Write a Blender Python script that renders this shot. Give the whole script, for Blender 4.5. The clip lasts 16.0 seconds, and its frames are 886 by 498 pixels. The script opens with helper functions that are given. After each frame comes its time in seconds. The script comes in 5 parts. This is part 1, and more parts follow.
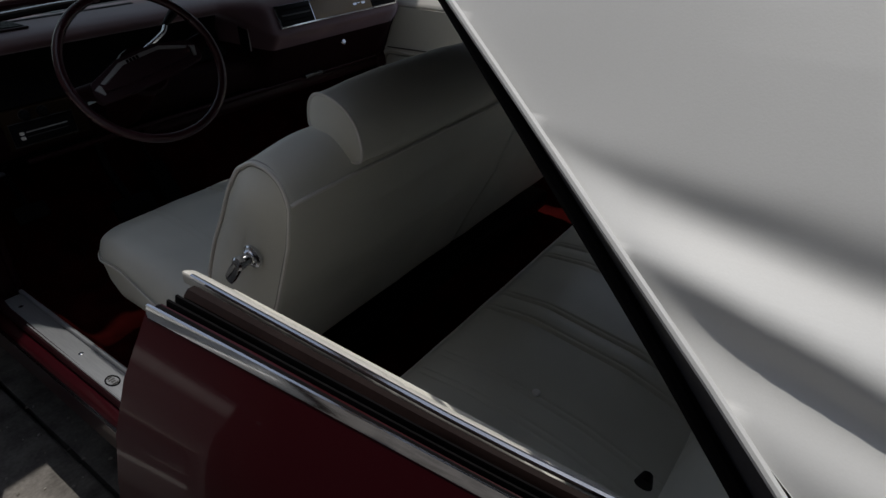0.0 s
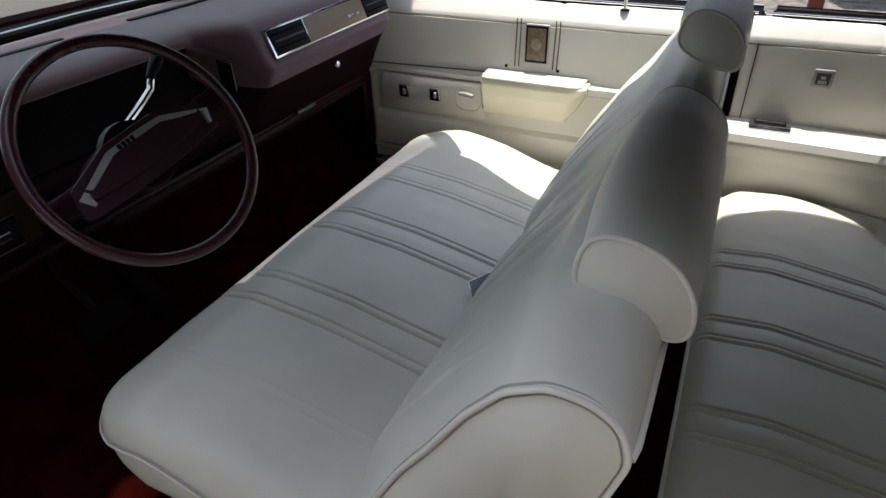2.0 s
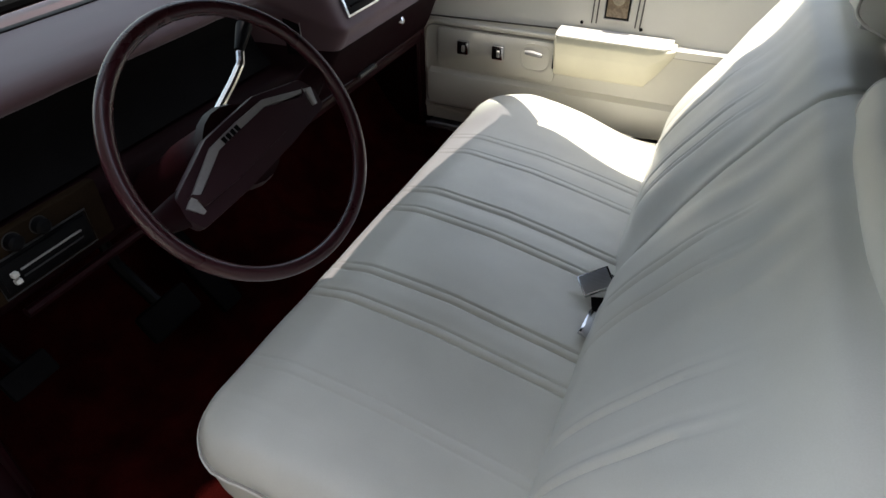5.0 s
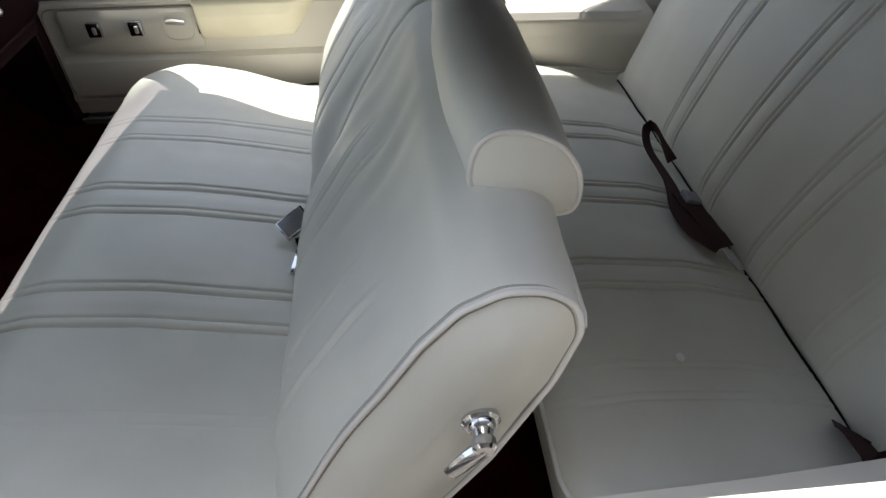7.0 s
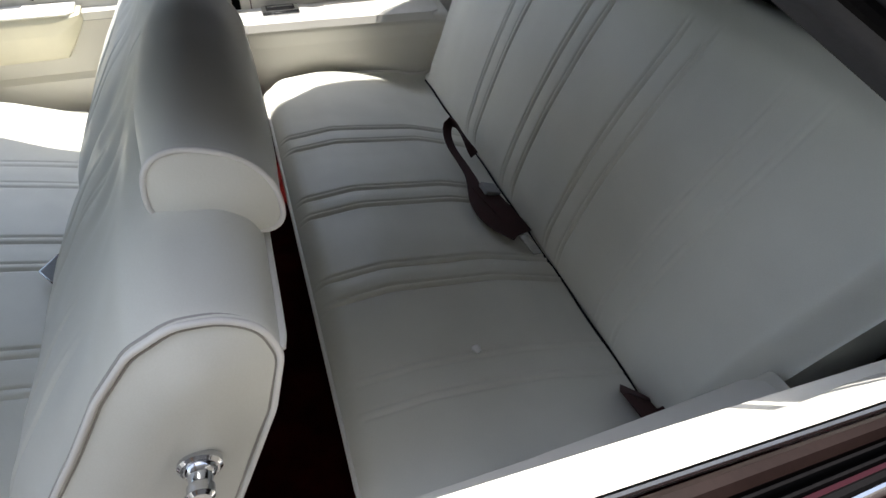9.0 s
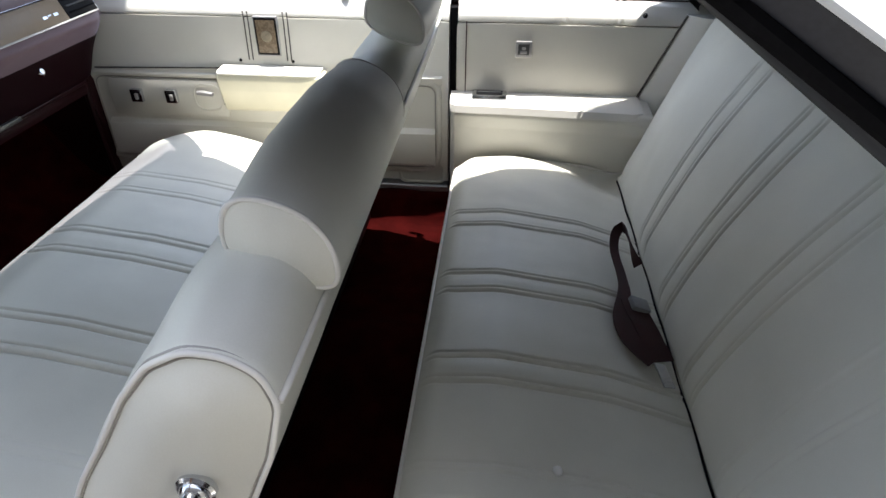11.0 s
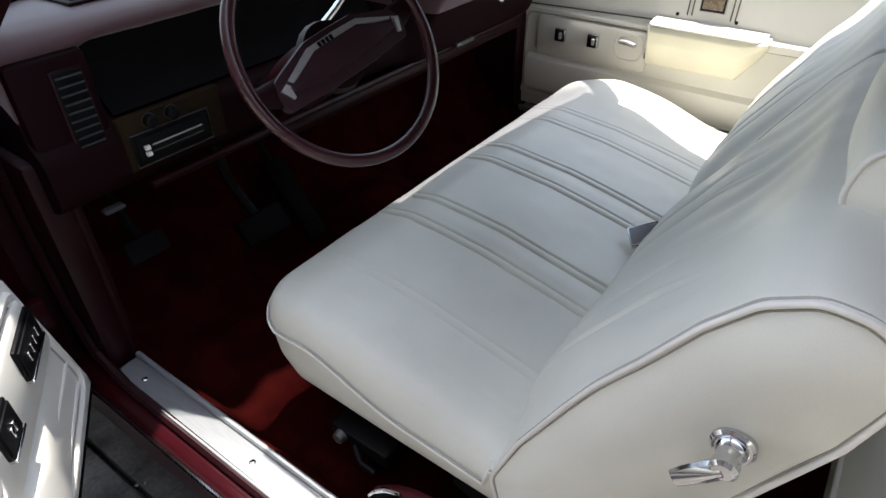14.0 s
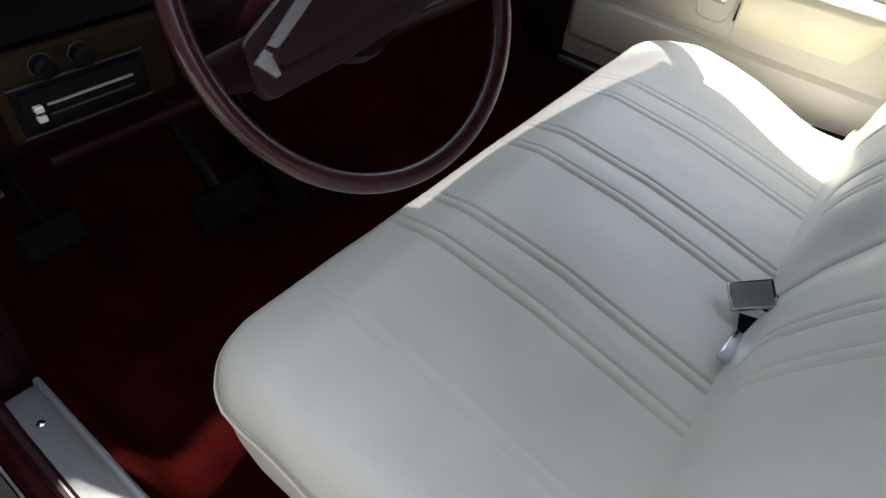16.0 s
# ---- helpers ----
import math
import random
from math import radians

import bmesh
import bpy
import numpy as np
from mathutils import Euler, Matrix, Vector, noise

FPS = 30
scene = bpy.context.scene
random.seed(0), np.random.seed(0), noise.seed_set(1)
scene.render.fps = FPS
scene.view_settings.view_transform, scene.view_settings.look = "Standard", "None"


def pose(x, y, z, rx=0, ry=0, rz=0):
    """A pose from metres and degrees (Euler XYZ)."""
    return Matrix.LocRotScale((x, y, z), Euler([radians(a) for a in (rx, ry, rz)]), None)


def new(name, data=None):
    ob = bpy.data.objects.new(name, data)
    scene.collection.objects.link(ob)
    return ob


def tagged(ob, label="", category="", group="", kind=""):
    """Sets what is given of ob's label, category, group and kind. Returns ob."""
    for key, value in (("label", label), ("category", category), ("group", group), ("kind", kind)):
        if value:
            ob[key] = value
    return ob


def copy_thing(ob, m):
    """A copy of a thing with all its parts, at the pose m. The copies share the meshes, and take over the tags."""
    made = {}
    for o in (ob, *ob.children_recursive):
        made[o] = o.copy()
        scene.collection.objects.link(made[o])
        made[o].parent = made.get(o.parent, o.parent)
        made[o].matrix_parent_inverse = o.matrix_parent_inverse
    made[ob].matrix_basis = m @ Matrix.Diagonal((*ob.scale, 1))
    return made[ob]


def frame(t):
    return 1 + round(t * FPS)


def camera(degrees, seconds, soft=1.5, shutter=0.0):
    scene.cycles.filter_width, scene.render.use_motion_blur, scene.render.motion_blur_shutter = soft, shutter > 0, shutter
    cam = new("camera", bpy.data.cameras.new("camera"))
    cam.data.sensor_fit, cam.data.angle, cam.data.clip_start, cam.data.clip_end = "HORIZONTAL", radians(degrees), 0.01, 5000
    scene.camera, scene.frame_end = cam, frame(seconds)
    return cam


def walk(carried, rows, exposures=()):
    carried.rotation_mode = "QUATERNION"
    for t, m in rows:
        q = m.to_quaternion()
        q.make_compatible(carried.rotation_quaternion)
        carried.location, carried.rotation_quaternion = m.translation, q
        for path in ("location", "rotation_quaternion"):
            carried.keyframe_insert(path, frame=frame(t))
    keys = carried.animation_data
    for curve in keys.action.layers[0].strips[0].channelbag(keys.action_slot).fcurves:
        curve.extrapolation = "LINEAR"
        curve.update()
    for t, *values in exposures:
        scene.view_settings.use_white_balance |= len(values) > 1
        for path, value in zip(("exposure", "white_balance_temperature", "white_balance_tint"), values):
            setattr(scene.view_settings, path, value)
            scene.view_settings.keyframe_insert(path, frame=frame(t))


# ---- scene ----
cam = camera(72.1, 16.0)
METRES = 2.33
ROWS = [
    (0.0, 0.0, 0.0, 0.0, -0.0, 0.0, -0.0),
    (0.5, -0.0823, 0.037, 0.0328, -5.5, 1.89, 5.07),
    (1.0, -0.1275, 0.0977, 0.0592, -8.83, 1.42, 5.19),
    (1.5, -0.1527, 0.1447, 0.0898, -6.57, -0.41, 5.46),
    (2.0, -0.1689, 0.1679, 0.1054, -9.69, -2.37, 6.65),
    (2.5, -0.2022, 0.1999, 0.1256, -12.43, -4.85, 7.06),
    (3.0, -0.2423, 0.2271, 0.1402, -12.91, -7.61, 9.96),
    (3.5, -0.2729, 0.2452, 0.1535, -10.19, -6.98, 6.18),
    (6.0, -0.2223, 0.2284, 0.1437, -12.06, -9.71, 6.64),
    (6.5, -0.2277, 0.2158, 0.134, -25.27, -13.21, 13.97),
    (7.0, -0.2177, 0.2013, 0.1235, -37.36, -17.02, 20.13),
    (7.5, -0.1929, 0.1855, 0.1101, -45.22, -20.31, 22.86),
    (8.0, -0.1733, 0.1784, 0.104, -50.68, -23.43, 24.96),
    (10.5, -0.1446, 0.1431, 0.0838, -42.99, -11.97, 18.29),
    (11.0, -0.1146, 0.1368, 0.0796, -27.44, -5.93, 15.07),
    (11.5, -0.1002, 0.1373, 0.0767, -16.4, -3.11, 11.47),
    (12.0, -0.1112, 0.157, 0.0824, -9.7, -4.05, 9.39),
    (12.5, -0.143, 0.1646, 0.0865, -5.15, -3.52, 6.89),
    (13.0, -0.1699, 0.1633, 0.0859, -4.59, -2.97, 3.83),
    (13.5, -0.1944, 0.1709, 0.0859, -2.15, -2.95, 1.77),
    (14.0, -0.2201, 0.1809, 0.0808, -0.44, -4.93, 0.17),
    (14.5, -0.2377, 0.1837, 0.0707, 0.79, -8.63, -4.1),
    (15.0, -0.2354, 0.2038, 0.076, -1.56, -10.03, -2.92),
    (15.5, -0.2316, 0.2719, 0.1139, -0.83, -9.75, -2.21),
    (16.0, -0.2537, 0.3321, 0.133, -1.61, -12.61, -6.24),
]
EXPOSURES = [(0.0, -0.47, 6610), (0.5, 0.09, 7010), (1.0, 0.75, 7050), (1.5, 1.15, 6900), (2.0, 1.15, 6850), (2.5, 1.17, 6850), (3.5, 1.52, 7000), (6.0, 1.51, 6950), (7.0, 1.49, 6880),
             (8.0, 1.52, 6850), (10.5, 1.82, 6420), (11.0, 1.89, 6560), (11.5, 1.92, 6560), (12.5, 2.03, 6660), (13.5, 1.96, 6710), (14.5, 1.98, 6710), (15.0, 1.97, 6760), (16.0, 1.96, 6960)]
CAR = pose(-1.096, -0.679, 1.283, -31.412, 0.578, -53.521)   # the first eye, in the car's own axes: x to its right, y ahead
walk(cam, [(t, CAR @ pose(METRES * x, METRES * y, METRES * z, 90 + pitch, roll, yaw)) for t, x, y, z, yaw, pitch, roll in ROWS],
     exposures=[(t, e, k, 9.3) for t, e, k in EXPOSURES])

# ---- light: high midday sun, slightly from the car's right and front; open sky ----
SUN = Vector((0.152, 0.05, 1.0)).normalized()
world = bpy.data.worlds.new("sky")
scene.world = world
world.use_nodes = True
wn = world.node_tree.nodes
sky = wn.new("ShaderNodeTexSky")
sky.sky_type, sky.sun_disc = "NISHITA", False
sky.dust_density, sky.air_density = 0.8, 1.0
sky.sun_elevation, sky.sun_rotation = math.asin(SUN.z), math.atan2(SUN.x, SUN.y)
haze = wn.new("ShaderNodeHueSaturation")
haze.inputs["Saturation"].default_value = 0.62
world.node_tree.links.new(sky.outputs[0], haze.inputs["Color"])
world.node_tree.links.new(haze.outputs[0], wn["Background"].inputs[0])
wn["Background"].inputs[1].default_value = 0.15
sun_data = bpy.data.lights.new("sun", "SUN")
sun_data.energy, sun_data.angle, sun_data.color = 2.7, radians(0.42), (1.0, 0.965, 0.91)
sun = new("sun", sun_data)
sun.matrix_world = Matrix.Translation((0, 0, 6)) @ SUN.to_track_quat("Z", "Y").to_matrix().to_4x4()

# ---- materials ----
def material(name, base, rough=0.5, metal=0.0, var=0.15, scale=8.0, fine=300.0, bump=0.1, coat=0.0, spec=0.5, dirt=None, stretch=(1, 1, 1), dist=0.0005):
    m = bpy.data.materials.new(name)
    m.use_nodes = True
    n, l = m.node_tree.nodes, m.node_tree.links
    b = n["Principled BSDF"]
    tc = n.new("ShaderNodeTexCoord")
    mp = n.new("ShaderNodeMapping")
    mp.inputs["Scale"].default_value = stretch
    l.new(tc.outputs["Object"], mp.inputs[0])
    big = n.new("ShaderNodeTexNoise")
    big.inputs["Scale"].default_value, big.inputs["Detail"].default_value = scale, 5
    l.new(mp.outputs[0], big.inputs["Vector"])
    sm = n.new("ShaderNodeTexNoise")
    sm.inputs["Scale"].default_value, sm.inputs["Detail"].default_value = fine, 3
    l.new(mp.outputs[0], sm.inputs["Vector"])
    ramp = n.new("ShaderNodeValToRGB")
    c = Vector(base)
    lo, hi = c * (1 - var), c * (1 + var * 0.6)
    if dirt:
        lo = Vector(dirt)
    ramp.color_ramp.elements[0].position, ramp.color_ramp.elements[1].position = 0.32, 0.66
    ramp.color_ramp.elements[0].color, ramp.color_ramp.elements[1].color = (*lo, 1), (*hi, 1)
    l.new(big.outputs[0], ramp.inputs[0])
    mix = n.new("ShaderNodeMixRGB")
    mix.blend_type, mix.inputs[0].default_value = "OVERLAY", min(1.0, var * 1.2)
    l.new(ramp.outputs[0], mix.inputs[1])
    l.new(sm.outputs[0], mix.inputs[2])
    l.new(mix.outputs[0], b.inputs["Base Color"])
    rr = n.new("ShaderNodeMapRange")
    rr.inputs["To Min"].default_value, rr.inputs["To Max"].default_value = max(0.02, rough * 0.8), min(1, rough * 1.2)
    l.new(big.outputs[0], rr.inputs[0])
    l.new(rr.outputs[0], b.inputs["Roughness"])
    b.inputs["Metallic"].default_value = metal
    b.inputs["Specular IOR Level"].default_value = spec
    b.inputs["Coat Weight"].default_value, b.inputs["Coat Roughness"].default_value = coat, 0.05
    if bump:
        bp = n.new("ShaderNodeBump")
        bp.inputs["Strength"].default_value, bp.inputs["Distance"].default_value = bump, dist
        l.new(sm.outputs[0], bp.inputs["Height"])
        l.new(bp.outputs[0], b.inputs["Normal"])
    return m


VINYL = material("off_white_vinyl", (0.753, 0.746, 0.679), 0.40, var=0.105, scale=3.5, fine=650, bump=0.25)
VINYL_SIDE = material("white_side_vinyl", (0.78, 0.76, 0.71), 0.38, var=0.05, scale=6, fine=650, bump=0.2)
CREAM = material("cream_trim", (0.74, 0.72, 0.655), 0.45, var=0.06, scale=4, fine=500, bump=0.2)
CREAM_OLD = material("yellowed_plastic", (0.74, 0.70, 0.545), 0.4, var=0.06, scale=9, fine=500, bump=0.1)
PIPING = material("white_piping", (0.83, 0.81, 0.77), 0.35, var=0.05, scale=20, fine=400, bump=0.1)
WHITEPAPER = material("white_paper", (0.88, 0.88, 0.87), 0.8, var=0.03, scale=200)
ENDSEAM = material("grey_end_seam", (0.36, 0.34, 0.31), 0.8, var=0.25, scale=9)
SHADE_DIRT_LINE = material("grey_shade_and_dirt_line", (0.42, 0.40, 0.37), 0.8, var=0.1)
BLOCKER_BRICK = material("dark_blocker_brick", (0.125, 0.118, 0.112), 0.9, var=0.3, scale=3, fine=60, bump=0.5, dist=0.003)
WALLGREY = material("grey_render", (0.36, 0.35, 0.33), 0.9, var=0.2, scale=2, fine=60, bump=0.4, dist=0.002)
SEAM = material("dark_seam", (0.10, 0.09, 0.08), 0.8, var=0.2)
# dash in two tones: pad paled for light, face darkened for shade
DASH_SHADED = material("shaded_maroon_dash_face", (0.0095, 0.0014, 0.0028), 0.6, spec=0.08, var=0.15, scale=6, fine=700, bump=0.2)
DASH_LIT = material("lit_maroon_dash_vinyl", (0.090, 0.040, 0.048), 0.55, var=0.15, scale=6, fine=700, bump=0.3)
DASH_LIT.node_tree.nodes["Principled BSDF"].inputs["Sheen Weight"].default_value = 0.45      # sheen weight, pales the pad at grazing angles
DASH_LIT.node_tree.nodes["Principled BSDF"].inputs["Sheen Tint"].default_value = (0.82, 0.78, 0.86, 1)
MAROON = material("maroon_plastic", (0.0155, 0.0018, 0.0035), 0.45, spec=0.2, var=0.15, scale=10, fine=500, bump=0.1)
PAINT = material("maroon_car_paint", (0.030, 0.0021, 0.0045), 0.38, metal=0.0, var=0.1, scale=3, fine=900, bump=0.0, coat=0.3, spec=0.1)
CARPET = material("dark_red_carpet", (0.032, 0.0027, 0.0025), 0.95, var=0.35, scale=14, fine=380, bump=1.0, spec=0.02, dist=0.004)
CHROME = material("chrome", (0.62, 0.63, 0.66), 0.12, metal=1.0, var=0.1, scale=20, fine=200, bump=0.03)
ALU = material("brushed_aluminium", (0.34, 0.35, 0.37), 0.5, metal=0.6, var=0.12, scale=7, fine=240, bump=0.15, stretch=(1, 0.1, 1))
RUBBER = material("black_rubber", (0.007, 0.0065, 0.007), 0.75, spec=0.04, var=0.3, scale=12, fine=300, bump=0.2)
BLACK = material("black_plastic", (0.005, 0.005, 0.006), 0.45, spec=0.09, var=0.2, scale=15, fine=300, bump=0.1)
LOUVRE = material("dull_grey_louvre", (0.035, 0.034, 0.037), 0.5, var=0.15, scale=20)
BROWNTRIM = material("dark_brown_rail", (0.016, 0.009, 0.008), 0.5, spec=0.15, var=0.25, scale=12, fine=300, bump=0.1)
GREYBAND = material("black_top_frame", (0.030, 0.030, 0.036), 0.6, var=0.3, scale=8, fine=250, bump=0.3)
LINING = material("dark_headliner", (0.013, 0.0125, 0.012), 0.9, var=0.15, scale=8, fine=500, bump=0.4)
TOPVINYL = material("white_top_vinyl", (0.72, 0.72, 0.71), 0.5, var=0.06, scale=3, fine=700, bump=0.1)
SATIN = material("satin_silver_trim", (0.42, 0.41, 0.41), 0.42, metal=0.35, var=0.1, scale=20, fine=300, bump=0.05)
PADPLASTIC = material("maroon_horn_pad", (0.042, 0.018, 0.024), 0.4, spec=0.3, var=0.15, scale=10, fine=500, bump=0.1)
RIMPLASTIC = material("maroon_wheel_rim", (0.050, 0.012, 0.017), 0.28, var=0.12, scale=10, fine=500, bump=0.05, coat=0.3)
GREYMETAL = material("dull_dark_metal", (0.10, 0.10, 0.10), 0.4, metal=0.4, var=0.15, scale=40)
BRASS = material("dull_brass", (0.36, 0.31, 0.23), 0.45, metal=0.35, var=0.2, scale=60, fine=300, bump=0.1)
HOUSING = material("faded_red_plastic", (0.11, 0.016, 0.022), 0.45, var=0.25, scale=14, fine=300, bump=0.15)
BELT = material("maroon_webbing", (0.040, 0.010, 0.011), 0.75, var=0.25, scale=30, fine=700, bump=0.5)
GREYVINYL = material("grey_vinyl_back", (0.5, 0.48, 0.45), 0.45, var=0.05, scale=5, fine=650, bump=0.25)
CONCRETE = material("stained_concrete", (0.185, 0.172, 0.16), 0.9, var=0.4, scale=9, fine=90, bump=0.9, spec=0.2, dirt=(0.078, 0.072, 0.067), dist=0.002)
GRAVEL = material("grey_gravel", (0.30, 0.28, 0.25), 0.95, var=0.4, scale=18, fine=60, bump=1.0, dist=0.01)
TIMBER = material("weathered_rusty_timber", (0.22, 0.11, 0.055), 0.85, var=0.5, scale=9, fine=80, bump=0.6, stretch=(4, 0.5, 4), dist=0.002)
PALEWOOD = material("pale_board", (0.42, 0.40, 0.36), 0.8, var=0.25, scale=9, fine=80, bump=0.5, stretch=(4, 4, 0.5), dist=0.002)
REDPOST = material("red_oxide_paint", (0.20, 0.045, 0.03), 0.6, var=0.3, scale=9, fine=100, bump=0.3)
TYRE = material("tyre_rubber", (0.018, 0.018, 0.018), 0.8, var=0.3, scale=20, fine=200, bump=0.3)


def wood_material():
    m = material("walnut_veneer", (0.23, 0.15, 0.08), 0.35, var=0.3, scale=10, fine=200, bump=0.05)
    n, l = m.node_tree.nodes, m.node_tree.links
    w = n.new("ShaderNodeTexWave")
    w.inputs["Scale"].default_value, w.inputs["Distortion"].default_value, w.inputs["Detail"].default_value = 70, 12, 5
    tc = n.new("ShaderNodeTexCoord")
    l.new(tc.outputs["Object"], w.inputs["Vector"])
    r = n.new("ShaderNodeValToRGB")
    r.color_ramp.elements[0].color, r.color_ramp.elements[1].color = (0.15, 0.105, 0.065, 1), (0.24, 0.18, 0.12, 1)
    l.new(w.outputs[0], r.inputs[0])
    l.new(r.outputs[0], n["Principled BSDF"].inputs["Base Color"])
    return m


WOOD = wood_material()
# veneer of the driver's panel, shade of the footwell put into its colour
WOOD_SHADED = material("shaded_veneer", (0.022, 0.0135, 0.0075), 0.6, spec=0.05, var=0.3, scale=12, fine=200, bump=0.05)


def glass_material():
    m = bpy.data.materials.new("window_glass")
    m.use_nodes = True
    n, l = m.node_tree.nodes, m.node_tree.links
    n.remove(n["Principled BSDF"])
    clear, gloss, mix, fres = n.new("ShaderNodeBsdfTransparent"), n.new("ShaderNodeBsdfGlossy"), n.new("ShaderNodeMixShader"), n.new("ShaderNodeLayerWeight")
    curve, lift = n.new("ShaderNodeMath"), n.new("ShaderNodeMath")
    curve.operation, lift.operation = "POWER", "MULTIPLY_ADD"
    curve.inputs[1].default_value, lift.inputs[1].default_value, lift.inputs[2].default_value = 4.5, 0.85, 0.05
    # tinted shade band along the upper edge
    tc, sep, band, tint = n.new("ShaderNodeTexCoord"), n.new("ShaderNodeSeparateXYZ"), n.new("ShaderNodeMapRange"), n.new("ShaderNodeMixRGB")
    band.inputs["From Min"].default_value, band.inputs["From Max"].default_value = 1.225, 1.265
    tint.inputs[1].default_value, tint.inputs[2].default_value = (0.62, 0.67, 0.64, 1), (0.21, 0.20, 0.23, 1)
    l.new(tc.outputs["Object"], sep.inputs[0])
    l.new(sep.outputs["Z"], band.inputs[0])
    l.new(band.outputs[0], tint.inputs[0])
    l.new(tint.outputs[0], clear.inputs[0])
    gloss.inputs["Roughness"].default_value, fres.inputs[0].default_value = 0.01, 0.5
    l.new(fres.outputs["Facing"], curve.inputs[0])
    l.new(curve.outputs[0], lift.inputs[0])
    l.new(lift.outputs[0], mix.inputs[0])
    l.new(clear.outputs[0], mix.inputs[1])
    l.new(gloss.outputs[0], mix.inputs[2])
    l.new(mix.outputs[0], n["Material Output"].inputs[0])
    return m


GLASS = glass_material()


# ---- helpers for shapes ----
def finish(name, bm, mat, origin=(0, 0, 0), sharp=35):
    bmesh.ops.recalc_face_normals(bm, faces=bm.faces)
    me = bpy.data.meshes.new(name)
    bm.to_mesh(me)
    bm.free()
    me.transform(Matrix.Translation(-Vector(origin)))
    me.materials.append(mat)
    me.polygons.foreach_set("use_smooth", [True] * len(me.polygons))
    me.set_sharp_from_angle(angle=radians(sharp))
    return new(name, me)


def thing(name, label, category, origin=(0, 0, 0), rz=0, group="", kind=""):
    e = new(name)
    e.empty_display_size = 0.05
    e.matrix_world = pose(*origin, 0, 0, rz)
    e["base"] = list(origin)
    return tagged(e, label, category, group, kind)


def part(name, bm, mat, parent, label="", sharp=35):
    base = parent
    while base.parent:
        base = base.parent
    ob = finish(name, bm, mat, tuple(base["base"]) if "base" in base else (0, 0, 0), sharp)
    ob.parent = parent
    if label:
        ob["label"] = label
    return ob


def solo(name, bm, mat, label, category, kind="", group="", sharp=35):
    return tagged(finish(name, bm, mat, (0, 0, 0), sharp), label, category, group, kind)


def add_loft(bm, rings, closed=True, caps=True):
    vs = [[bm.verts.new(p) for p in r] for r in rings]
    n = len(vs[0])
    for a, b in zip(vs, vs[1:]):
        for i in range(n if closed else n - 1):
            j = (i + 1) % n
            bm.faces.new((a[i], a[j], b[j], b[i]))
    if caps and closed:
        bm.faces.new(vs[0])
        bm.faces.new(vs[-1][::-1])
    return bm


def loft(rings, closed=True, caps=True):
    return add_loft(bmesh.new(), rings, closed, caps)


def add_tube(bm, pts, r, n=8, loop=False):
    pts = [Vector(p) for p in pts]
    rings, m = [], len(pts)
    up = Vector((0.31, 0.17, 0.93))
    for i, p in enumerate(pts):
        a = pts[(i - 1) % m] if loop or i else p
        b = pts[(i + 1) % m] if loop or i < m - 1 else p
        d = (b - a).normalized()
        u = (up - up.dot(d) * d)
        if u.length < 0.15:
            u = Vector((0.9, -0.3, 0.1)) - Vector((0.9, -0.3, 0.1)).dot(d) * d
        u.normalize()
        up = u
        w = d.cross(u)
        rad = r[i] if isinstance(r, (list, tuple)) else r
        rings.append([p + rad * (math.cos(t) * u + math.sin(t) * w) for t in (2 * math.pi * k / n for k in range(n))])
    if loop:
        rings.append(rings[0])
    return add_loft(bm, rings, True, not loop)


def tube(pts, r, n=8, loop=False):
    return add_tube(bmesh.new(), pts, r, n, loop)


def add_box(bm, x0, x1, y0, y1, z0, z1, bev=0.0, seg=2, m=None):
    tmp = bmesh.new()
    bmesh.ops.create_cube(tmp, size=1)
    for v in tmp.verts:
        v.co = Vector(((x0 + x1) / 2 + v.co.x * (x1 - x0), (y0 + y1) / 2 + v.co.y * (y1 - y0), (z0 + z1) / 2 + v.co.z * (z1 - z0)))
    if bev:
        bmesh.ops.bevel(tmp, geom=tmp.edges[:], offset=bev, segments=seg, affect="EDGES", profile=0.5)
    if m:
        bmesh.ops.transform(tmp, matrix=m, verts=tmp.verts)
    me = bpy.data.meshes.new("tmp")
    tmp.to_mesh(me)
    tmp.free()
    bm.from_mesh(me)
    bpy.data.meshes.remove(me)
    return bm


def box(*a, **k):
    return add_box(bmesh.new(), *a, **k)


def lathe(profile, centre, axis, n=20):
    """Turned shape: profile of (radius, height) along axis from centre."""
    q = Vector(axis).to_track_quat("Z", "Y")
    c = Vector(centre)
    rings = [[c + q @ Vector((r * math.cos(t), r * math.sin(t), h)) for t in (2 * math.pi * k / n for k in range(n))] for r, h in profile]
    return loft(rings)


def fillet(poly, radii, seg=5):
    """Closed 2D polygon with rounded corners."""
    out, n = [], len(poly)
    for i in range(n):
        p, a, b = Vector(poly[i]), Vector(poly[i - 1]), Vector(poly[(i + 1) % n])
        r = radii[i] if isinstance(radii, (list, tuple)) else radii
        da, db = (a - p), (b - p)
        la, lb = da.length, db.length
        da.normalize(), db.normalize()
        half = math.acos(max(-1, min(1, da.dot(db)))) / 2
        t = min(r / max(math.tan(half), 1e-3), la * 0.48, lb * 0.48)
        p0, p1 = p + da * t, p + db * t
        for k in range(seg + 1):
            s = k / seg
            out.append(tuple((1 - s) ** 2 * p0 + 2 * s * (1 - s) * p + s * s * p1))
    return out


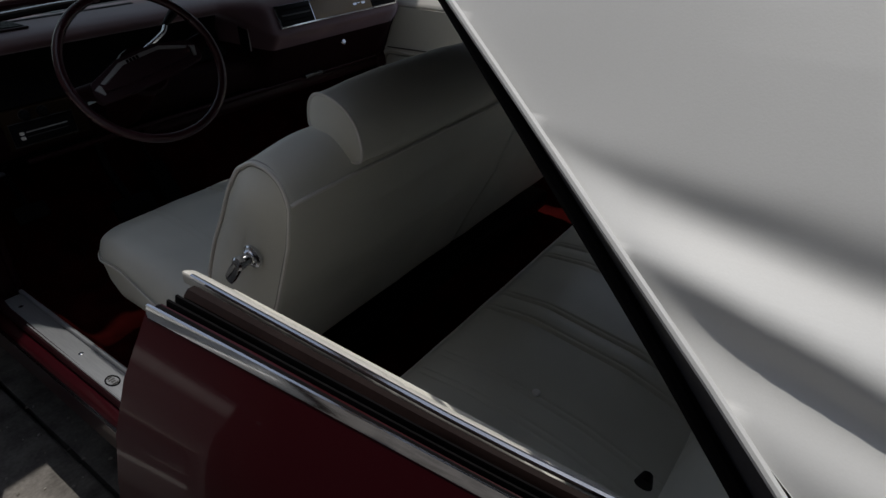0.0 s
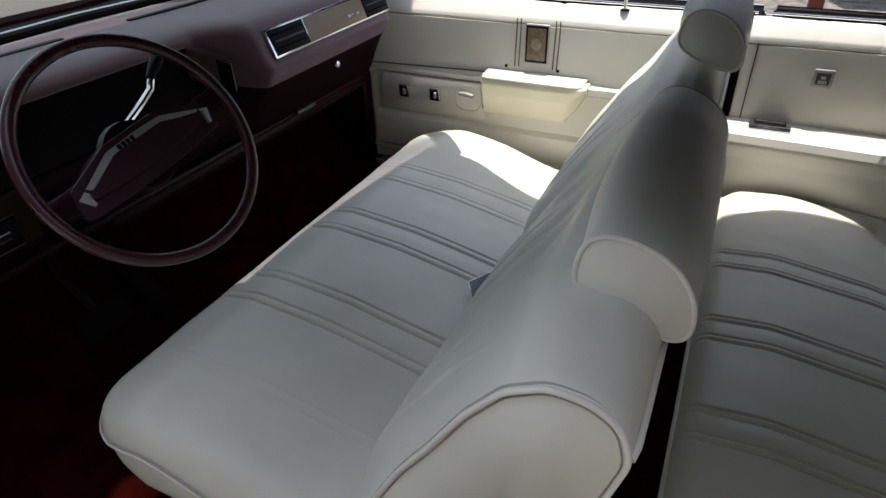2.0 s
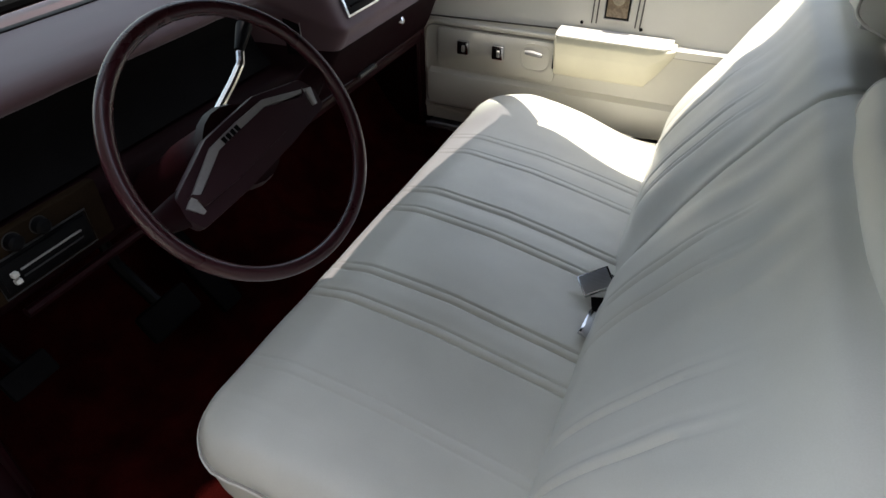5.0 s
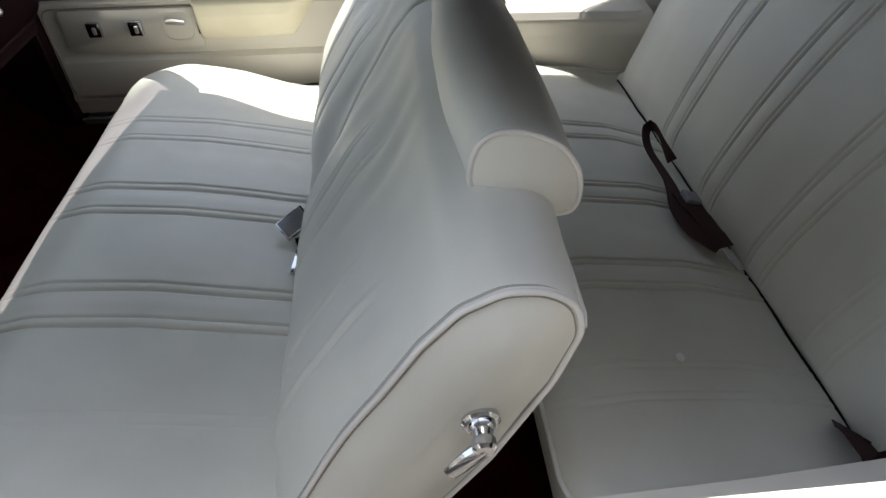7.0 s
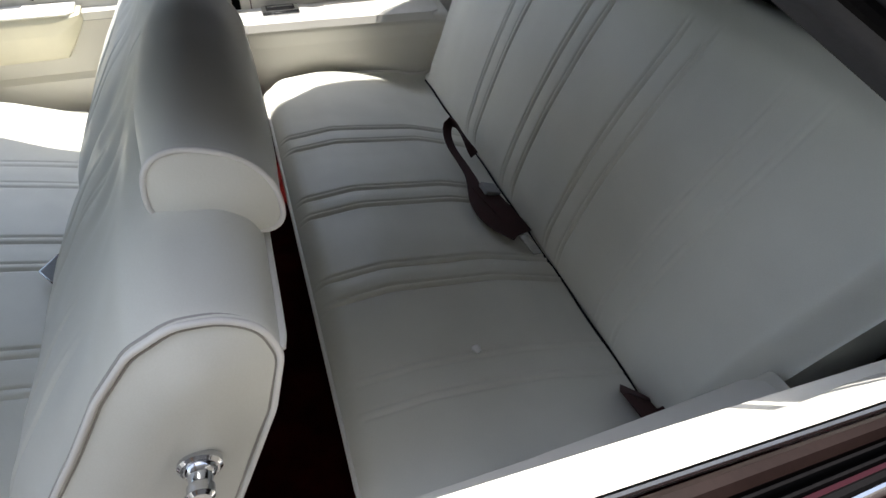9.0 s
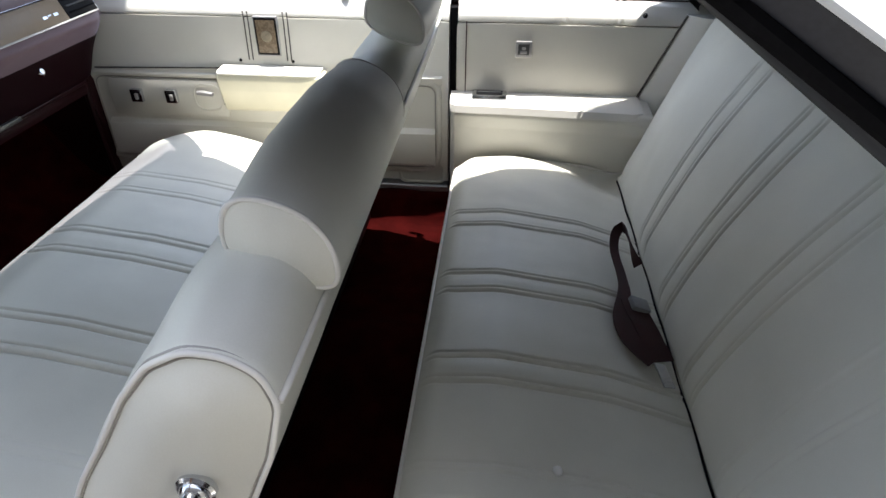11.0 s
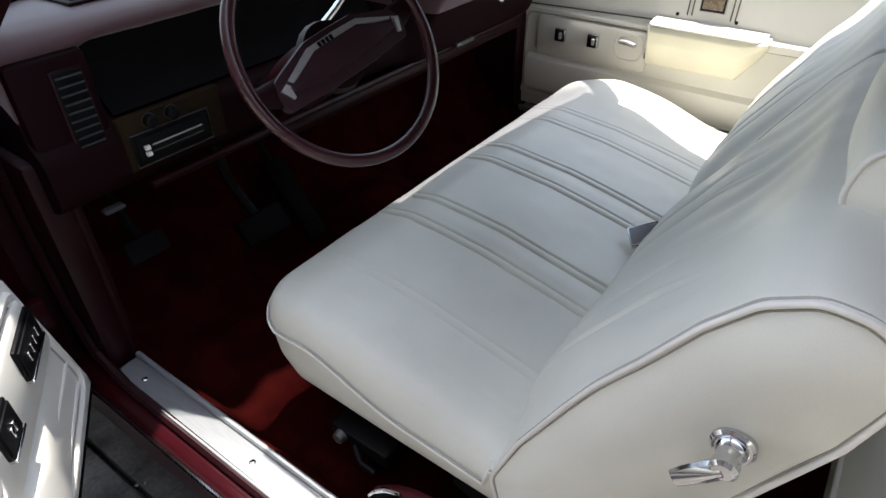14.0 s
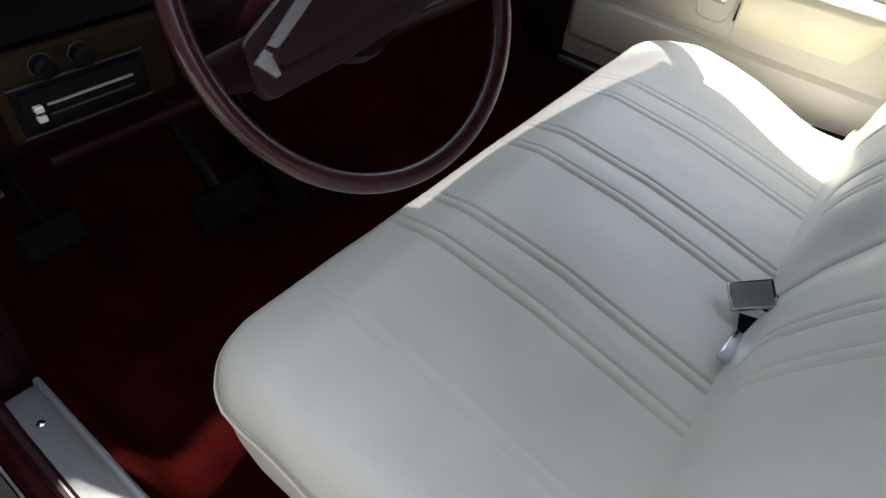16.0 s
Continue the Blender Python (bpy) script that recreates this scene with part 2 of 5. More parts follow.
def soften(poly, times=2):
    """Cuts the corners of a closed 2D polygon until it is a smooth outline."""
    for _ in range(times):
        out = []
        for a, b in zip(poly, poly[1:] + poly[:1]):
            out += [(0.75 * a[0] + 0.25 * b[0], 0.75 * a[1] + 0.25 * b[1]), (0.25 * a[0] + 0.75 * b[0], 0.25 * a[1] + 0.75 * b[1])]
        poly = out
    return poly


def resample(poly, n):
    pts = np.array(poly + [poly[0]])
    d = np.r_[0, np.cumsum(np.hypot(*np.diff(pts, axis=0).T))]
    s = np.linspace(0, d[-1], n, endpoint=False)
    return [(float(np.interp(k, d, pts[:, 0])), float(np.interp(k, d, pts[:, 1]))) for k in s]


def lerp(a, b, t):
    return a + (b - a) * t


def smooth(t):
    t = max(0.0, min(1.0, t))
    return t * t * (3 - 2 * t)


def groove(d, w):
    """1 in the middle of a groove of half-width w, 0 outside."""
    d = abs(d) / w
    return 0.0 if d >= 1 else 0.5 + 0.5 * math.cos(math.pi * d)


def ripple(x, y, z, s):
    return noise.noise(Vector((x * s, y * s, z * s)))


def mirror(bm):
    bmesh.ops.transform(bm, matrix=Matrix.Diagonal((-1, 1, 1, 1)), verts=bm.verts)
    return bm

# ---- ground ----
def ground():
    bm = bmesh.new()
    add_box(bm, -0.803, 4.2, -60, 60, -0.3, 0.0)
    add_box(bm, -60, -0.819, -60, 60, -0.3, 0.0)
    add_box(bm, -0.83, -0.79, -60, 60, -0.3, -0.05)
    add_box(bm, 4.23, 60, -60, 60, -0.3, -0.005)
    add_box(bm, 4.19, 4.24, -60, 60, -0.3, -0.02)
    far = 2500
    for x0, x1, y0, y1 in ((-far, -60, -far, far), (60, far, -far, far), (-60, 60, 60, far), (-60, 60, -far, -60)):
        add_box(bm, x0, x1, y0, y1, -0.3, -0.01)
    g = solo("ground", bm, CONCRETE, "grey stained concrete ground with expansion joints", "ground", kind="structure")
    return g


ground()

# ---- car body ----
HINGE_Y = 1.08
body = thing("car", "dark maroon full-size convertible car body with chrome belt trim, dusty", "car")


def side_x(z):
    """Half-width of the outer skin at height z."""
    return float(np.interp(z, [0.24, 0.34, 0.5, 0.66, 0.80, 0.89, 0.93], [0.90, 0.945, 0.985, 0.992, 0.965, 0.925, 0.892]))


def skin(y0, y1, z0, z1, inner, ny=14, nz=12, bulge=None):
    """A body side panel with a rolled top, from the outer skin to the inner plane."""
    rings = []
    for i in range(ny + 1):
        y = lerp(y0, y1, i / ny)
        pull = bulge(y) if bulge else 0
        outer = [(-side_x(lerp(z0, z1, k / nz)) + pull, y, lerp(z0, z1, k / nz)) for k in range(nz + 1)]
        rings.append(outer + [(-0.878 + pull, y, z1 + 0.002), (-0.874 + pull, y, z1 - 0.03), (-inner, y, z1 - 0.03), (-inner, y, z0)])
    return loft(rings)


def quarter(mirrored):
    rear = lambda y: 0.004 + 0.055 * min(0.7, -0.165 - y) + 0.07 * smooth((-1.6 - y) / 1.3)
    bm = skin(-2.55, -0.165, 0.26, 0.925, 0.80, 30, 12, rear)
    return mirror(bm) if mirrored else bm


part("quarter_panel", quarter(False), PAINT, body, "glossy dark maroon painted steel")
part("quarter_panel", quarter(True), PAINT, body, "glossy dark maroon painted steel")


def fender(mirrored):
    bm = skin(HINGE_Y + 0.005, 3.05, 0.26, 0.925, 0.78, 20, 12, lambda y: 0.12 * smooth((y - 2.2) / 0.85))
    return mirror(bm) if mirrored else bm


part("front_fender", fender(False), PAINT, body)
part("front_fender", fender(True), PAINT, body)


def sheet(y0, y1, w0, w1, za, zb, crown, nx=16, ny=14):
    rings = []
    for i in range(ny + 1):
        t = i / ny
        y, w, z = lerp(y0, y1, t), lerp(w0, w1, t), lerp(za, zb, t)
        up = [(lerp(-w, w, k / nx), y, z + crown * (1 - (2 * k / nx - 1) ** 2) + 0.012 * groove(abs(lerp(-w, w, k / nx)) - 0.33, 0.09)) for k in range(nx + 1)]
        rings.append(up + [(w, y, z - 0.05), (-w, y, z - 0.05)])
    return loft(rings)


part("hood", sheet(1.47, 3.05, 0.79, 0.72, 0.955, 0.86, 0.03, 28), PAINT, body, "long maroon hood with two soft creases")
part("cowl", sheet(1.16, 1.46, 0.79, 0.79, 0.945, 0.945, 0.022), BLACK, body, "dark cowl below the windshield")
part("rear_deck", sheet(-2.55, -1.66, 0.74, 0.84, 0.86, 0.945, 0.02), PAINT, body)
part("grille_panel", box(-0.82, 0.82, 3.05, 3.10, 0.36, 0.87, bev=0.02), PAINT, body)
part("tail_panel", box(-0.80, 0.80, -2.60, -2.552, 0.36, 0.87, bev=0.02), PAINT, body)
part("firewall", box(-0.775, 0.775, 1.29, 1.33, 0.2, 0.94), BLACK, body)
part("underbody", box(-0.76, 0.76, -2.5, 3.0, 0.20, 0.255), BLACK, body)
part("rear_bulkhead", box(-0.79, 0.79, -1.0, -0.97, 0.26, 0.93), BLACK, body)


def rocker(mirrored):
    prof = fillet([(-0.76, 0.22), (-0.76, 0.365), (-0.786, 0.366), (-0.800, 0.358), (-0.808, 0.343), (-0.802, 0.24), (-0.79, 0.21)], 0.012, 3)
    bm = loft([[(x, y, z) for x, z in prof] for y in (-0.165, 0.3, 0.7, HINGE_Y + 0.02)])
    return mirror(bm) if mirrored else bm


part("rocker", rocker(False), PAINT, body, "maroon rocker panel under the door")
part("rocker", rocker(True), PAINT, body)
for s in (-1, 1):
    part("rocker_edge_trim", tube([(s * 0.808, y, 0.349) for y in (-0.16, 0.3, 0.7, HINGE_Y)], 0.0045), CHROME, body, "thin bright rocker moulding")


def belt_strip(x, z, r, y0, y1, flat=0.55):
    rings = []
    for i in range(13):
        y = lerp(y0, y1, i / 12)
        xx = x + 0.05 * smooth((-0.45 - y) / 0.8) * (1 if x < 0 else -1)
        rings.append([(xx + r * math.cos(t), y, z + flat * r * math.sin(t)) for t in (2 * math.pi * k / 8 for k in range(8))])
    return loft(rings)


def belt_rail(s, f0, f1, z0, z1, y1=-0.17, y0=-0.95):
    """A bar along the quarter's belt line, from fraction f0 to f1 of the way from the inner bead to the outer moulding."""
    rings = []
    for i in range(25):
        y = lerp(y0, y1, i / 24)
        a = 0.829 - 0.05 * smooth((-0.45 - y) / 0.8)
        b = 0.889 - 0.055 * (-0.17 - y)
        xa, xb, m = lerp(a, b, f0), lerp(a, b, f1), 0.35 * (z1 - z0)
        c = min(m, 0.3 * abs(xb - xa))
        rings.append([(s * x, y, z) for x, z in ((xa, z0), (xa, z1 - m), (xa + c, z1), (xb - c, z1), (xb, z1 - m), (xb, z0))])
    return loft(rings)


for s in (-1, 1):
    part("belt_moulding", belt_rail(s, 0.95, 1.06, 0.918, 0.938), CHROME, body, "bright chrome belt moulding")
    seal = part("window_slot", belt_rail(s, 0.0, 0.96, 0.900, 0.918), RUBBER, body, "black rubber window slot")
    for f, w in ((0.46, 0.10), (0.62, 0.10), (0.77, 0.18)):
        part("seal_lip", belt_rail(s, f, f + w, 0.915, 0.9315), RUBBER, seal)
    part("inner_rail", belt_rail(s, 0.08, 0.40, 0.915, 0.9315), BROWNTRIM, body, "dark brown inner window rail")
    part("inner_bead", belt_strip(s * 0.829, 0.929, 0.0030, -0.95, -0.15, 1.0), CHROME, body, "thin bright inner window bead")
    part("pillar_rubber", box(*sorted((s * 0.771, s * 0.801)), -0.1215, -0.1000, 0.36, 0.905 if s > 0 else 0.85, bev=0.002), RUBBER, body, "black rubber between door and side trim")
    # striker and rubber at the lock pillar
    part("pillar_seal", tube([(s * 0.870, -0.150, 0.905), (s * 0.90, -0.152, 0.82), (s * 0.90, -0.152, 0.5), (s * 0.83, -0.152, 0.36)], 0.011), RUBBER, body)
    part("lock_pillar", box(*sorted((s * 0.802, s * 0.90)), -0.164, -0.148, 0.36, 0.885, bev=0.006), PAINT, body, "maroon painted door jamb")
    part("striker", tube([(s * 0.86, -0.147, 0.60), (s * 0.86, -0.115, 0.60), (s * 0.86, -0.115, 0.66), (s * 0.86, -0.147, 0.66)], 0.006), CHROME, body)
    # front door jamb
    # pillar coloured darker than the jamb paint, in place of shade
    part("hinge_pillar", box(*sorted((s * 0.775, s * 0.925)), HINGE_Y - 0.02, HINGE_Y + 0.0, 0.37, 0.94, bev=0.006), MAROON, body, "maroon hinge pillar, darker than the paint to stand for shade")
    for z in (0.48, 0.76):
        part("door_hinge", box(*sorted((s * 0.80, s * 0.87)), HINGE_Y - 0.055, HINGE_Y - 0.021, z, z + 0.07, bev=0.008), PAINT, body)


def jamb_seal(s):
    return tube([(s * 0.772, -0.10, 0.372), (s * 0.772, 0.5, 0.372), (s * 0.772, 0.92, 0.375), (s * 0.772, 1.00, 0.41), (s * 0.772, 1.035, 0.5), (s * 0.772, 1.045, 0.7), (s * 0.765, 1.05, 0.93)], 0.010)


for s in (-1, 1):
    part("door_weatherstrip", jamb_seal(s), MAROON, body, "dark maroon door weatherstrip")

# sill plates: aluminium with rolled edges, screws and a round badge
for s in (-1, 1):
    plate = thing("sill_plate", "scuffed aluminium door sill plate with screws and a small oval emblem", "sill plate", group="door sill plates")
    x0, x1 = sorted((s * 0.716, s * 0.778))
    bm = box(x0, x1, -0.10, 0.965, 0.366, 0.380, bev=0.003)
    part("plate", bm, ALU, plate)
    part("inner_lip", tube([(s * 0.718, -0.10, 0.384), (s * 0.718, 0.965, 0.384)], 0.0055), ALU, plate)
    part("rib", tube([(s * 0.770, -0.10, 0.381), (s * 0.770, 0.965, 0.381)], 0.0028), ALU, plate)
    for y in (0.90, 0.60, 0.15):
        part("screw", lathe([(0.0, 0.0), (0.006, 0.0), (0.0055, 0.0015), (0.002, 0.0032), (0.0, 0.0033)], (s * 0.746, y, 0.3795), (0, 0, 1), 10), CHROME, plate)
    em = bmesh.new()
    ring = [(s * 0.750 + 0.0125 * math.cos(t), 0.458 + 0.019 * math.sin(t), 0.381) for t in (2 * math.pi * k / 24 for k in range(24))]
    add_tube(em, ring, 0.0017, 6, True)
    emb = part("emblem", em, BLACK, plate, "small oval maker's plate")
    for k in range(4):
        yy = 0.446 + 0.008 * k
        part("emblem_relief", box(*sorted((s * (0.7435 + 0.002 * (k % 2)), s * (0.7565 - 0.002 * (k % 2)))), yy - 0.0022, yy + 0.0022, 0.3800, 0.3822, bev=0.0006), GREYMETAL, emb)
    part("emblem_face", lathe([(0.0, 0.0), (0.0115, 0.0), (0.011, 0.0012), (0.0, 0.0014)], (s * 0.750, 0.458, 0.3795), (0, 0, 1), 20), ALU, emb)


# ---- floor and carpet ----
def carpet():
    nx, ny = 90, 110
    rows = []
    for j in range(ny + 1):
        y = lerp(-0.58, 1.285, j / ny)
        r = []
        for i in range(nx + 1):
            x = lerp(-0.716, 0.716, i / nx)
            hump = 0.13 * math.exp(-(x / 0.16) ** 2) * (0.75 + 0.4 * smooth((y - 0.5) / 0.7))
            toe = 0.30 * smooth((y - 1.02) / 0.27)
            edge = 0.085 * smooth((abs(x) - 0.655) / 0.055)
            z = 0.285 + hump + toe + edge + 0.006 * ripple(x, y, 0, 9) + 0.020 * ripple(x, y, 1, 15) * smooth((-0.42 - x) / 0.1) + 0.0025 * ripple(x, y, 3, 40)
            r.append((x, y, z))
        rows.append(r)
    return loft(rows, closed=False, caps=False)


solo("carpet", carpet(), CARPET, "dark red loop-pile car carpet over the footwells and tunnel", "carpet", kind="structure", sharp=80)
for s in (-1, 1):
    kp = thing("kick_panel", "maroon moulded kick panel beside the footwell", "kick panel", group="kick panels")
    part("panel", box(*sorted((s * 0.715, s * 0.765)), 0.975, 1.285, 0.36, 0.80, bev=0.012), MAROON, kp)
    part("moulding", tube([(s * 0.714, 0.985, 0.39), (s * 0.709, 0.985, 0.55), (s * 0.709, 0.985, 0.79)], 0.009), MAROON, kp)

# ---- windshield ----
ws = thing("windshield", "raked windshield with dark maroon pillars and chrome base trim", "windshield")
BASE = [(-0.775, 0.965), (-0.74, 1.08), (-0.60, 1.19), (-0.30, 1.27), (0, 1.29), (0.30, 1.27), (0.60, 1.19), (0.74, 1.08), (0.775, 0.965)]
HEAD = [(-0.537, 0.690), (-0.515, 0.672), (-0.46, 0.632), (-0.24, 0.663), (0, 0.671), (0.24, 0.652), (0.46, 0.592), (0.52, 0.578), (0.542, 0.570)]


def glass_sheet():
    rows = []
    for k in range(9):
        t = k / 8
        rows.append([(lerp(a[0], b[0], t) * 0.985, lerp(a[1], b[1], t), lerp(0.985, 1.325, t) + 0.012 * math.sin(math.pi * t)) for a, b in zip(BASE, HEAD)])
    bm = loft(rows, closed=False, caps=False)
    return bm


part("glass", glass_sheet(), GLASS, ws, "lightly tinted laminated glass with a darker top band")
for s in (-1, 1):
    if s < 0:
        pts = [(-0.790, 0.99, 0.92), (-0.766, 0.955, 0.98), (-0.640, 0.89, 1.15), (-0.537, 0.690, 1.312)]
    else:
        pts = [(0.785, 0.99, 0.92), (0.765, 0.90, 0.98), (0.662, 0.70, 1.15), (0.535, 0.578, 1.312)]
    part("pillar", tube(pts, [0.034, 0.025, 0.019, 0.019] if s < 0 else [0.034, 0.032, 0.031, 0.030], 10), MAROON, ws, "dark maroon windshield pillar")
part("header", tube([(x, y - 0.005, 1.335) for x, y in HEAD], [0.016, 0.026] + [0.030] * 6 + [0.026], 10), MAROON, ws, "windshield header rail")
part("base_trim", tube([(x, y - 0.004, 0.992) for x, y in BASE], 0.006), CHROME, ws, "thin chrome reveal moulding")
part("sun_visor", box(-0.185, 0.195, -0.052, 0.052, -0.008, 0.008, bev=0.007, m=pose(-0.355, 0.718, 1.306, 6, 0, 6)), LINING, ws, "dark padded sun visor")
part("base_gasket", tube([(x, y - 0.022, 0.988) for x, y in BASE], 0.010), RUBBER, ws)

# ---- folding top, raised ----
top = thing("convertible_top", "raised white vinyl top with black frame, wrinkled at quarters", "convertible top")
EDGE_OUT = [(-0.915, -0.850, 0.92), (-0.827, -0.658, 1.05), (-0.751, -0.493, 1.15), (-0.675, -0.327, 1.25), (-0.612, -0.175, 1.335), (-0.602, -0.05, 1.350), (-0.575, 0.12, 1.356), (-0.548, 0.32, 1.355), (-0.575, 0.505, 1.340), (-0.572, 0.645, 1.335)]
EDGE_IN = [(-0.842, -0.735, 0.92), (-0.755, -0.571, 1.05), (-0.680, -0.429, 1.15), (-0.605, -0.287, 1.25), (-0.565, -0.14, 1.280), (-0.560, -0.03, 1.268), (-0.545, 0.12, 1.264), (-0.525, 0.32, 1.268), (-0.55, 0.505, 1.280), (-0.545, 0.645, 1.295)]


def along(path, n):
    p = np.array(path)
    d = np.r_[0, np.cumsum(np.linalg.norm(np.diff(p, axis=0), axis=1))]
    return [Vector([float(np.interp(s, d, p[:, k])) for k in range(3)]) for s in np.linspace(0, d[-1], n)]


def section(bottom, y_top, z_top, n=90):
    """An arch over the car from the left bottom point to its mirror."""
    x0, y0, z0 = bottom
    shoulder = min(-0.48, x0 + max(0.0, 1.33 - z0) * 0.76)
    zs = max(z0, min(1.335, z_top - 0.05))
    pts = []
    ctrl = [(x0, y0, z0), (lerp(x0, shoulder, 0.5), lerp(y0, y_top, 0.3), lerp(z0, zs, 0.52)), (shoulder, lerp(y0, y_top, 0.6), zs), (shoulder * 0.82, lerp(y0, y_top, 0.85), lerp(zs, z_top, 0.68)), (shoulder * 0.45, y_top, lerp(zs, z_top, 0.93)), (0, y_top, z_top)]
    lower, upper = ctrl[:3], ctrl[2:]
    zl = [p[2] for p in lower]
    half = []
    for z in np.linspace(0.92, 1.33, n):
        zc = min(max(z, z0), zs)
        half.append(Vector([float(np.interp(zc, zl, [p[k] for p in lower])) for k in range(3)]) if zs > z0 + 1e-4 else Vector(lower[0]).lerp(Vector(lower[2]), max(0.0, (z - 1.25) / 0.08)))
    half += along(upper, 36)[1:]
    return half + [Vector((-p.x, p.y, p.z)) for p in half[-2::-1]]


def densify(secs, k):
    out = []
    for a, b in zip(secs, secs[1:]):
        for j in range(k):
            out.append([p.lerp(q, j / k) for p, q in zip(a, b)])
    out.append(secs[-1])
    return out


def shadow_pull(x, y):
    """Pulls the unseen passenger side inwards so its shadow edge fits the front seat."""
    return 0.0 if x <= 0 else -0.085 * smooth(x / 0.5) * smooth((y + 0.25) / 0.35) * (1 - 0.55 * smooth((y - 0.3) / 0.3))


def top_sections(inset=0.0, n=150):
    bottoms = [(-0.575, 0.715, 1.335), (-0.552, 0.42, 1.354), (-0.562, 0.2, 1.357), (-0.602, -0.05, 1.350), (-0.612, -0.175, 1.335), (-0.645, -0.25, 1.295), (-0.675, -0.327, 1.25), (-0.713, -0.41, 1.20), (-0.751, -0.493, 1.15), (-0.789, -0.576, 1.10), (-0.827, -0.658, 1.05), (-0.871, -0.755, 0.995), (-0.915, -0.850, 0.92), (-0.91, -1.0, 0.92), (-0.90, -1.15, 0.92), (-0.88, -1.3, 0.94), (-0.86, -1.45, 0.945), (-0.82, -1.60, 0.95), (-0.80, -1.68, 0.955)]
    tops = [1.365, 1.395, 1.41, 1.415, 1.415, 1.414, 1.412, 1.41, 1.405, 1.40, 1.395, 1.385, 1.375, 1.345, 1.30, 1.22, 1.12, 1.01, 0.965]
    out = []
    arches = [section(b, b[1], zt, n) for b, zt in zip(bottoms, tops)]
    for k, w in ((0, 1.0), (1, 0.3)):
        arches[k] = [Vector((p.x, p.y - 0.075 * w * (p.x / 0.575) ** 2, p.z)) for p in arches[k]]
    for sec in densify(arches, 6):
        pts = []
        for p in sec:
            sail = smooth((-0.25 - p.y) / 0.35) * smooth((1.36 - p.z) / 0.2)
            h = p.z - 0.14 * (p.y + 0.6) + 0.0045 * ripple(0, p.y, 0.3, 9) + 0.002 * ripple(p.x, p.y, p.z, 20)
            fan = 0.55 + 1.25 * smooth((-0.47 - p.y) / 0.45)
            fold = sum(a * math.exp(-((h - c) / (w * fan)) ** 2) for a, c, w in ((-1.0, 1.122, 0.014), (0.95, 1.098, 0.013), (-0.55 * smooth((-0.58 - p.y) / 0.1), 1.074, 0.011), (0.35, 1.050, 0.013), (-0.28, 1.02, 0.016), (0.3, 0.985, 0.02)))
            fold = (0.0095 + 0.004 * ripple(3, p.y, 0, 6)) * fold * smooth((-0.45 - p.y) / 0.25) * smooth((0.25 + p.y + 1.1) / 0.3) + 0.006 * ripple(p.x, p.y, p.z, 5)
            q = Vector((p.x + shadow_pull(p.x, p.y) - (1 if p.x < 0 else -1) * sail * fold, p.y, p.z + 0.3 * sail * fold))
            if inset:
                c = Vector((0, p.y, 0.9))
                q = q + (c - q).normalized() * inset
            pts.append(q)
        out.append(pts)
    return out


part("cover", loft(top_sections(), closed=False, caps=False), TOPVINYL, top, "white grained vinyl fabric, softly wrinkled", sharp=80)
part("headliner", loft(top_sections(0.05, 60), closed=False, caps=False), LINING, top, "dark cloth lining", sharp=80)
for s in (-1, 1):
    rings = []
    for o, i in zip(along(EDGE_OUT, 26), along(EDGE_IN, 26)):
        back = Vector((0.020, -0.004, -0.012))
        inn = i + Vector((0.035, -0.02, -0.002))
        r = [o, o.lerp(i, 0.35) + Vector((-0.004, 0, -0.004)), o.lerp(i, 0.7) + Vector((-0.002, 0.004, -0.004)), i, inn, inn + back, o + back]
        rings.append([Vector((p.x * -s + shadow_pull(s, p.y), p.y, p.z)) for p in r])
    fr = part("side_frame", loft(rings), GREYBAND, top, "black rubber-sealed top frame")
    bead = [Vector((o.x * -s + shadow_pull(s, o.y), o.y, o.z)) + Vector((s * 0.006, 0, 0.003)) for o in along(EDGE_OUT, 40)]
    part("edge_binding", tube(bead, 0.0028), TOPVINYL, top, "white bound edge")
    groove_line = [Vector((-s * p.x + shadow_pull(s, p.y), p.y, p.z)) for p in (o.lerp(i, 0.5) + Vector((-0.007, 0.002, -0.005)) for o, i in zip(along(EDGE_OUT, 30), along(EDGE_IN, 30)))]
    part("rubber_lip", tube(groove_line, 0.006), RUBBER, fr)

# ---- wheels ----
wheel = thing("road_wheel", "black tyre on a steel wheel", "wheel", (-0.83, 2.15, 0.34), group="road wheels")
tyre_prof = [(0.19, -0.09), (0.27, -0.10), (0.325, -0.085), (0.34, -0.05), (0.34, 0.05), (0.325, 0.085), (0.27, 0.10), (0.19, 0.09), (0.19, -0.09)]
part("tyre", lathe(tyre_prof, (-0.83, 2.15, 0.34), (1, 0, 0), 40), TYRE, wheel)
part("rim", lathe([(0, -0.03), (0.05, -0.05), (0.10, -0.03), (0.17, -0.07), (0.192, -0.085), (0.192, 0.08), (0, 0.06)], (-0.83, 2.15, 0.34), (1, 0, 0), 32), CHROME, wheel)
for x, y in ((0.83, 2.15), (-0.83, -1.75), (0.83, -1.75)):
    copy_thing(wheel, pose(x, y, 0.34, 0, 0, 180 if x > 0 else 0))

# ---- seats ----
PLEATS_F = ((-0.505, 0.4), (-0.262, 0.9), 0.010, (0.26, 0.6))
PLEATS_R = ((-0.445, 0.5), -0.22, 0.023, 0.27)


